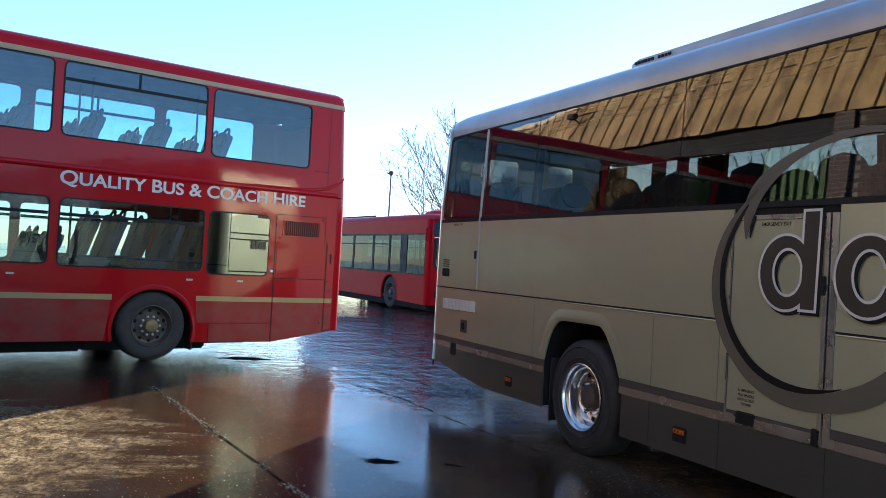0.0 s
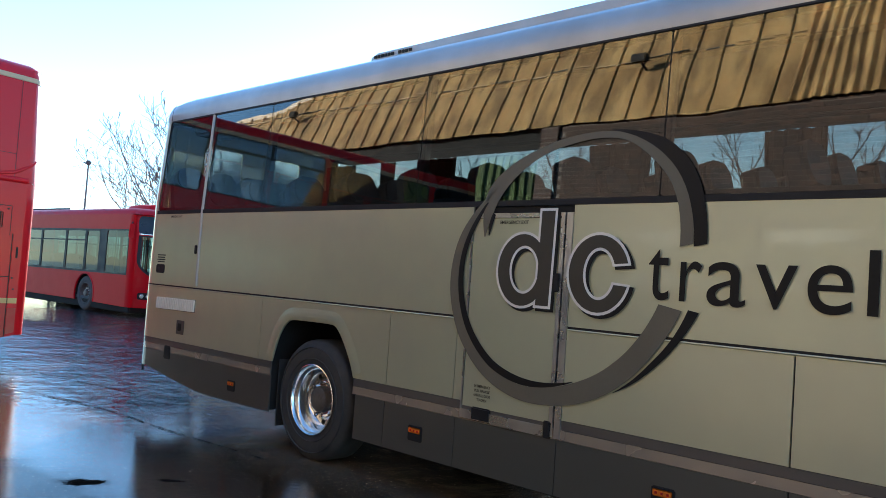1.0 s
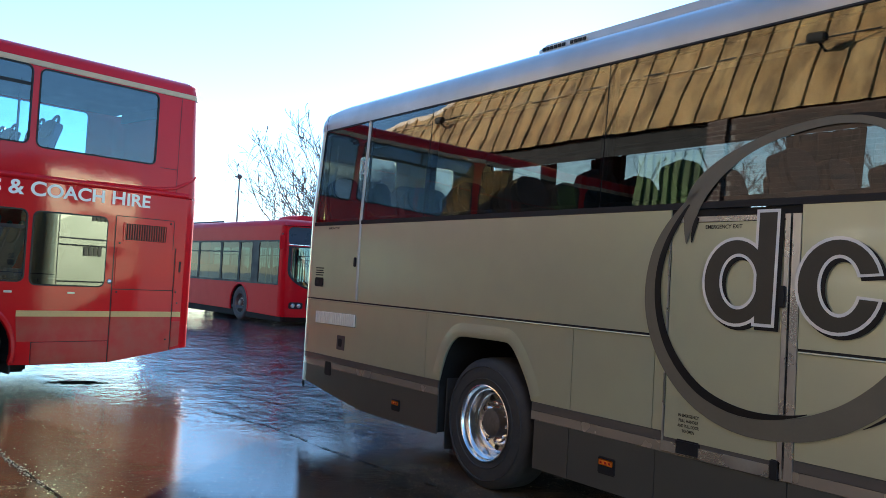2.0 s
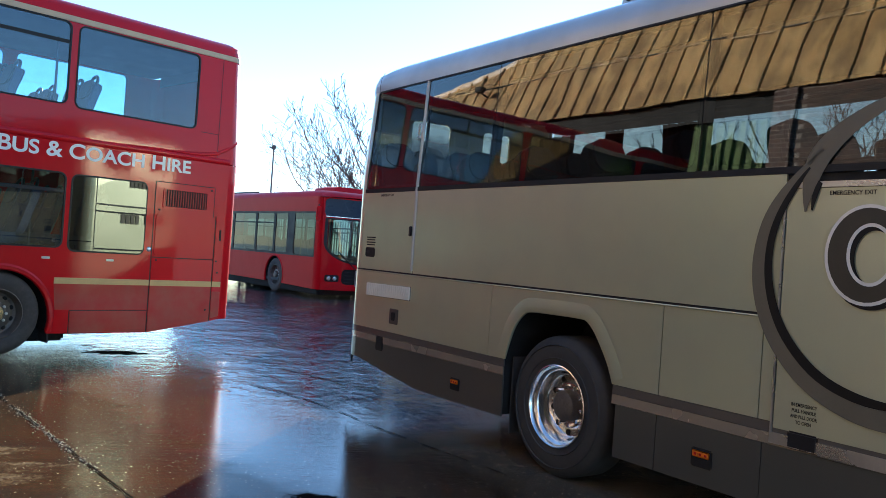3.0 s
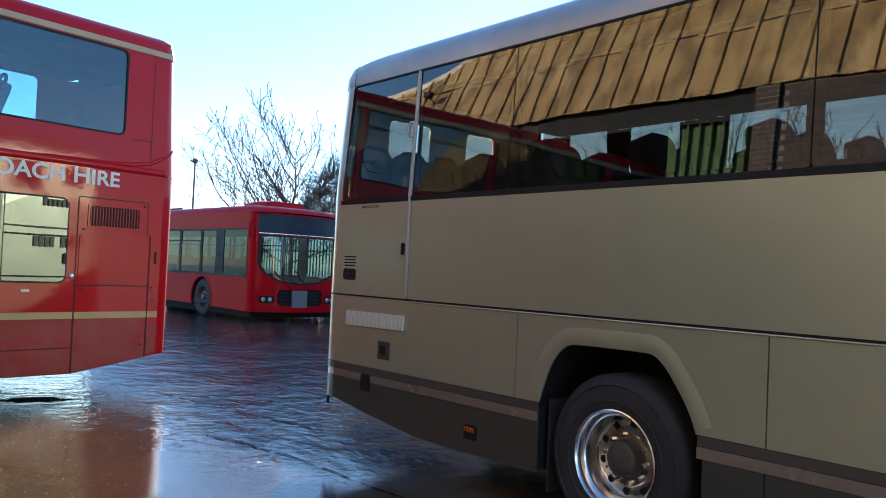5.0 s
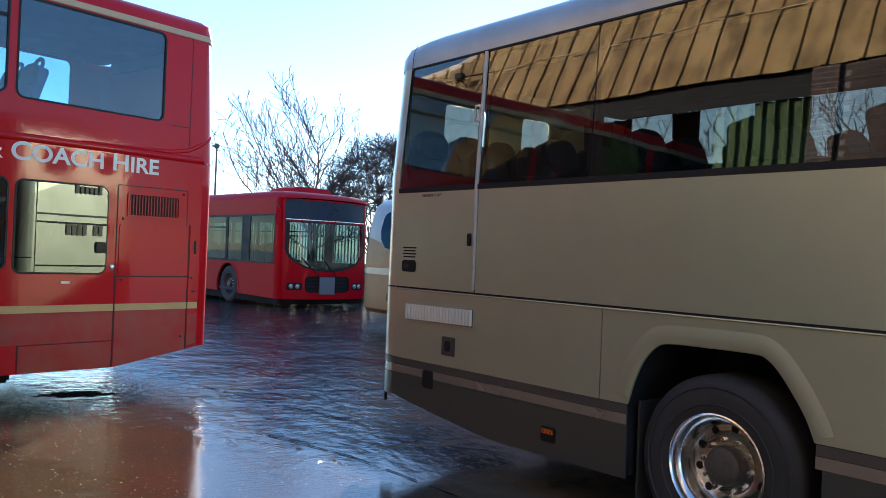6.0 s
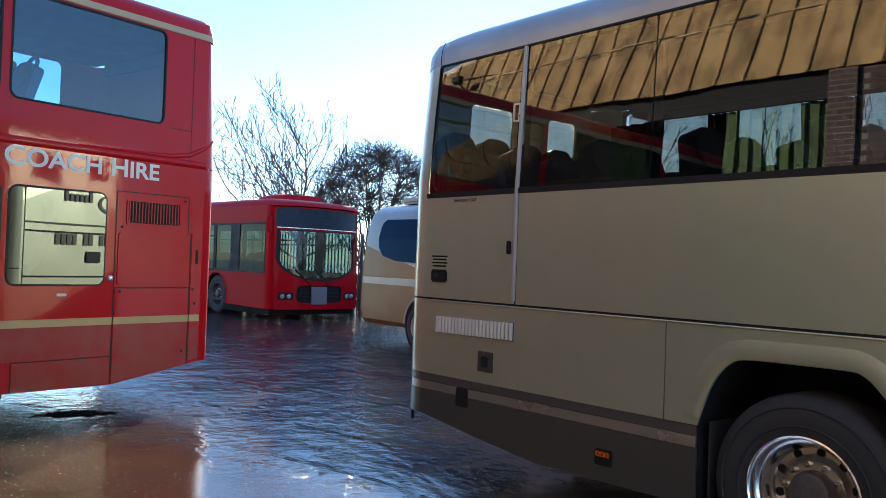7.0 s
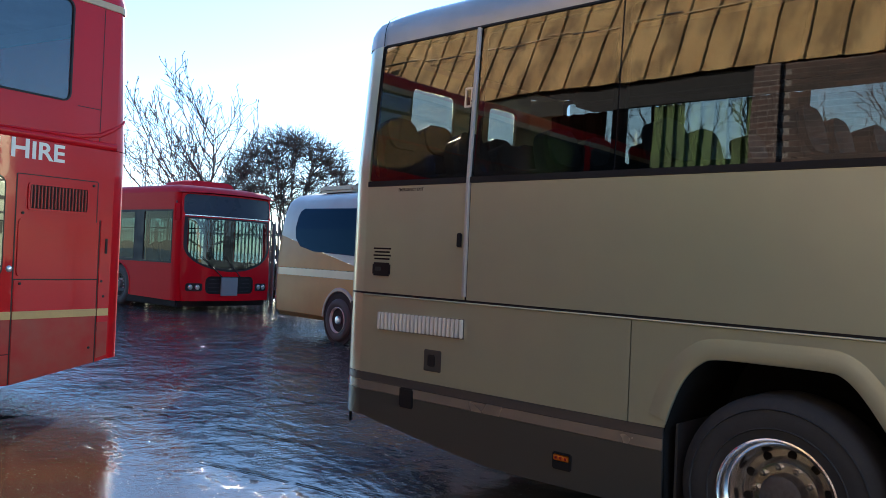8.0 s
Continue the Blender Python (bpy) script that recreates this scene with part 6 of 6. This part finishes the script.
def hedge(x0, x1, y, high, deep, count, seed):
    """A clipped evergreen hedge: thousands of small leaves in an uneven bank."""
    rng = random.Random(seed)
    verts, faces = [], []
    for k in range(count):
        x = rng.uniform(x0, x1)
        top = high * (0.88 + 0.16 * noise.noise(Vector((x * 0.7, 0, 1))))
        p = Vector((x, y + rng.uniform(-0.5, 0.5) * deep, rng.uniform(0.0, 1.0) * top))
        a, b = Vector((rng.uniform(-1, 1), rng.uniform(-1, 1), rng.uniform(-1, 1))).normalized(), Vector((rng.uniform(-1, 1), rng.uniform(-1, 1), rng.uniform(-1, 1))).normalized()
        s = rng.uniform(0.06, 0.13)
        n = len(verts)
        verts += [tuple(p - a * s), tuple(p + b * s * 0.5), tuple(p + a * s), tuple(p - b * s * 0.5)]
        faces.append((n, n + 1, n + 2, n + 3))
    me = bpy.data.meshes.new("hedge")
    me.from_pydata(verts, [], faces)
    me.materials.append(M_HEDGE)
    ob = new("hedge", me)
    ob.matrix_world = Matrix.Translation((-12.5, 11.4, rise(-12.5, 11.4))) @ Matrix.Rotation(radians(8), 4, "Z")
    return tagged(ob, "dull evergreen hedge behind the palisade fence", "hedge", kind="stuff")


hedge(-15.0, 18.0, 0.0, 1.25, 1.1, 30000, 3)

# ---- street lamp ----
lamp = thing("street_lamp", Matrix.Translation((-24.2, 8.7, rise(-24, 9))), "grey street lamp post beyond the yard", "street lamp")
bm = loft([[(r * math.cos(a), r * math.sin(a), z) for a in [2 * math.pi * k / 10 for k in range(10)]] for r, z in ((0.09, 0), (0.08, 1.2), (0.05, 1.25), (0.032, 5.3))], closed=True)
part("pole", bm, M_LAMPPOST, lamp, smooth=True)
part("lantern", box(-0.06, -0.10, 5.22, 0.06, 0.10, 5.42, 0.04), M_LAMPPOST, lamp)
part("bracket", rod((0, 0, 5.25), (0, -0.2, 5.32), 0.03), M_LAMPPOST, lamp)

# ---- shed behind the camera, mirrored in the coach windows ----
WY = -6.6
CLADZ0, CLADZ1, RAKE = 5.18, 7.3, 0.35
SX0, SX1, BAY0, BAY1 = -15.3, 16.0, -8.8, 0.02
shed = thing("shed", Matrix.Translation((0, 0, 0)), "brick shed with ochre corrugated fascia and open bay", "building")
part("brick_wall", box(BAY1, WY - 0.30, 0, SX1, WY, CLADZ0 - 0.11), M_BRICK, shed, "brown brick wall")
part("brick_wall", box(SX0, WY - 0.30, 0, BAY0, WY, CLADZ0 - 0.11), M_BRICK, shed, "brown brick wall")
part("brick_pier", box(BAY1 - 0.02, WY - 0.4, 0, BAY1 + 0.36, WY + 0.06, CLADZ0 - 0.13, 0.01), M_BRICK, shed, "brown brick pier")


def fascia_top(x):
    """The fascia falls away towards its open end."""
    if x < -12.0:
        return 6.20 + 0.21 * (x + 12.0)
    return min(CLADZ1, 6.20 + 0.10 * (x + 12.0) + 0.20 * max(0.0, x + 8.75))


def ribbed(x0, x1, z0, z1, y, pitch, deep, wave, sag=0.0, rake=0.0):
    """Corrugated sheet along x: rounded waves, or flat pans with narrow ribs."""
    rows = []
    n = int((x1 - x0) / pitch)
    for k in range(n + 1):
        x = x0 + k * pitch
        if wave:
            for q in range(6):
                rows.append((x + pitch * q / 6, y + deep * 0.5 * math.sin(2 * math.pi * q / 6)))
        else:
            rows += [(x, y), (x + pitch * 0.78, y), (x + pitch * 0.83, y + deep), (x + pitch * 0.95, y + deep)]
    front = []
    for x, yy in rows:
        dz = sag * noise.noise(Vector((x * 0.9, 3.1, 0)))
        z1 = fascia_top(x) if rake else z1
        front.append([(x, yy - rake * (z - z0) + 0.03 * noise.noise(Vector((x * 0.5, z, 7))), z) for z in (z0 + dz, z0 + (z1 - z0) * 0.3, z0 + (z1 - z0) * 0.6, z1 + dz * 0.5)])
    bm = loft(front)
    bmesh.ops.solidify(bm, geom=bm.faces[:], thickness=0.004)
    return bm


part("fascia_sheet", ribbed(SX0, 4.2, CLADZ0 - 0.12, CLADZ1, WY + 0.05, 0.47, 0.032, False, 0.015, RAKE), M_CLAD, shed, "weathered ochre profiled sheet")
part("fascia_sheet", ribbed(4.2, SX1, CLADZ0 - 0.10, CLADZ1, WY + 0.07, 0.155, 0.05, True, 0.0, RAKE), M_CLAD, shed, "ochre corrugated sheet")
for k in range(39):
    x0, z = SX0 + 0.5 * k, CLADZ0 + 1.02 + 0.04 * math.sin(k * 1.7)
    part("lap_seam", box(x0, -0.02, -0.006, x0 + 0.47, 0.008, 0.006), M_GOLD if k % 3 else M_SHEDROOF, shed).matrix_local = Matrix.Translation((0, WY + 0.05 - RAKE * (z - CLADZ0 + 0.12) + 0.028, z))
part("verge_capping", loft([[(SX0 + q, WY + 0.09 + d - RAKE * (z - CLADZ0 + 0.12), z) for q, d in ((-0.06, -0.12), (-0.06, 0.06), (0.14, 0.07), (0.14, -0.02))] for z in (CLADZ0 - 0.14, fascia_top(SX0) + 0.03)], closed=True), M_CREAM, shed, "pale verge capping")
part("top_capping", loft([[(x, WY + 0.02 + d - RAKE * (fascia_top(x) - CLADZ0 + 0.12), fascia_top(x) + q) for q, d in ((-0.09, 0.06), (0.02, 0.07), (0.03, -0.05), (-0.05, -0.06))] for x in [SX0 + 0.4 * k for k in range(22)]], closed=True), M_CREAM, shed, "pale capping along the fascia")
part("lintel", box(BAY0 - 0.1, WY - 0.25, CLADZ0 - 0.5, BAY1 + 0.1, WY - 0.05, CLADZ0 - 0.13), M_DARK, shed, "dark steel lintel over the bay")
part("shed_roof", box(SX0, WY - 16.0, 6.02, SX1, WY - 0.40, 6.10), M_SHEDROOF, shed)
part("rear_wall", box(SX0, WY - 16.2, 0, SX1, WY - 16.0, 6.02), M_BRICK, shed)
part("end_wall", box(SX0 - 0.2, WY - 16.2, 0, SX0, WY - 0.35, 6.02), M_BRICK, shed)
part("end_wall", box(SX1, WY - 16.2, 0, SX1 + 0.2, WY - 0.35, 6.02), M_BRICK, shed)
part("green_sheet", ribbed(-1.55, -0.05, 0.05, 4.95, WY - 0.12, 0.2, 0.05, False), M_GREENCLAD, shed, "green profiled sheet beside the pier")
for x in (-7.8, 1.7):
    arm = part("floodlight", box(x - 0.13, WY - 0.09, CLADZ0 + 0.86, x + 0.13, WY + 0.04, CLADZ0 + 1.0, 0.02), M_DARK, shed, "black floodlight on the fascia")
    part("bracket", rod((x, WY - 0.35, CLADZ0 + 0.75), (x, WY - 0.04, CLADZ0 + 0.88), 0.02), M_SEAL, arm)
    part("cable", rod((x + 0.1, WY - 0.06, CLADZ0 + 0.92), (x + 0.75, WY - 0.28, CLADZ0 + 1.02), 0.014), M_SEAL, arm)
for x in (2.12, 4.22, 6.32, 8.42):
    w = part("window", sheet([(x, 1.95), (x + 0.98, 1.95), (x + 0.98, 2.44), (x, 2.44)], [], lambda u, v, d: (u, WY + 0.02 - d, v), 0.012), M_GLASSVAN, shed, "small dark shed window")
    part("lintel", box(x - 0.06, WY - 0.02, 2.445, x + 1.04, WY + 0.05, 2.57, 0.01), M_WHITE, w, "white painted lintel")
    part("sill", box(x - 0.06, WY - 0.02, 1.87, x + 1.04, WY + 0.07, 1.945, 0.01), M_WHITE, w, "white painted sill")
    part("mullion", box(x + 0.47, WY + 0.022, 1.955, x + 0.51, WY + 0.045, 2.435), M_WHITE, w)

# ---- marks on the yard ----
ground_strip("slab_joint", [(-1.1, -3.2), (-0.2, -3.1), (1.38, -2.93), (2.43, -2.82), (4.2, -2.64)], 0.008, M_PATCHDARK, "dark slab joint edged with gravel", 3)
rng = random.Random(12)
bm = bmesh.new()
for k in range(1700):
    x = 4.2 - 5.3 * rng.random() ** 1.4
    if noise.noise(Vector((x * 1.9, 5.5, 0))) < -0.15:
        continue
    y = -3.079 + 0.107 * x + rng.gauss(0, 0.012 + 0.035 * rng.random() ** 2)
    r = 0.0018 + 0.007 * rng.random() ** 4
    made = bmesh.ops.create_icosphere(bm, subdivisions=1, radius=r)
    for v in made["verts"]:
        v.co = Vector((x + v.co.x * rng.uniform(0.9, 1.6), y + v.co.y * rng.uniform(0.8, 1.2), 0.002 + r * 0.3 + v.co.z * 0.6))
tagged(part("gravel", bm, M_PEBBLE), "pale loose gravel along the slab joint", "gravel", kind="stuff")
ground_strip("slab_joint", [(-1.04, -0.72), (0.1, -0.45), (0.7, -0.42), (1.3, -0.42), (3.0, -0.27)], 0.009, M_PATCHDARK, "dark wet slab joint", 4)
for k, (a, b) in enumerate((((-3.6, -0.2), (-0.75, 0.35)), ((-5.4, 1.0), (-0.5, 1.9)), ((-7.2, 2.3), (-1.6, 3.3)), ((-2.9, -0.6), (-2.3, 2.4)), ((-4.8, -0.2), (-4.1, 2.9)), ((-6.6, 0.4), (-5.9, 3.2)))):
    ground_strip("slab_joint", [a, b], 0.010, M_PATCHDARK, "broken joint between old slabs", 30 + k)

# ---- bricks of the shed wall beside the bay ----
BRICK_X0, BRICK_X1, BRICK_Z0, BRICK_Z1 = BAY1 + 0.37, 12.0, 1.20, 5.03
part("mortar_bed", box(BRICK_X0, WY - 0.01, BRICK_Z0, BRICK_X1, WY + 0.003, BRICK_Z1), M_MORTAR, shed, "weathered mortar bed")
CORNERS = [(x, y, z) for y in (0.0, 0.011) for x, z in ((0.0, 0.0), (0.215, 0.0), (0.215, 0.065), (0.0, 0.065))]
SIDES = [(4, 7, 6, 5), (0, 4, 5, 1), (1, 5, 6, 2), (2, 6, 7, 3), (3, 7, 4, 0)]
single = bpy.data.meshes.new("brick")
single.from_pydata(CORNERS, [], SIDES)
single.materials.append(M_ONEBRICK)
rng = random.Random(31)
verts, faces = [], []
for row in range(int((BRICK_Z1 - BRICK_Z0) / 0.075)):
    z = BRICK_Z0 + 0.005 + row * 0.075
    for k in range(int((BRICK_X1 - BRICK_X0) / 0.225) - 1):
        x = BRICK_X0 + 0.005 + (k + 0.5 * (row % 2)) * 0.225
        if 1.80 < z < 2.58 and any(x + 0.215 > w - 0.07 and x < w + 1.05 for w in (2.12, 4.22, 6.32, 8.42)):
            continue
        y = WY + 0.001 + rng.uniform(-0.002, 0.002)
        if x < 3.3 and 2.95 < z < 4.75:
            brick = new("brick", single)
            brick.parent = shed
            brick.matrix_local = Matrix.Translation((x, y, z))
        else:
            n = len(verts)
            verts += [(x + a, y + b, z + c) for a, b, c in CORNERS]
            faces += [tuple(n + j for j in f) for f in SIDES]
rest = bpy.data.meshes.new("brickwork")
rest.from_pydata(verts, [], faces)
rest.materials.append(M_BRICKS)
courses = new("brickwork", rest)
courses.parent = shed
courses["kind"] = "stuff"
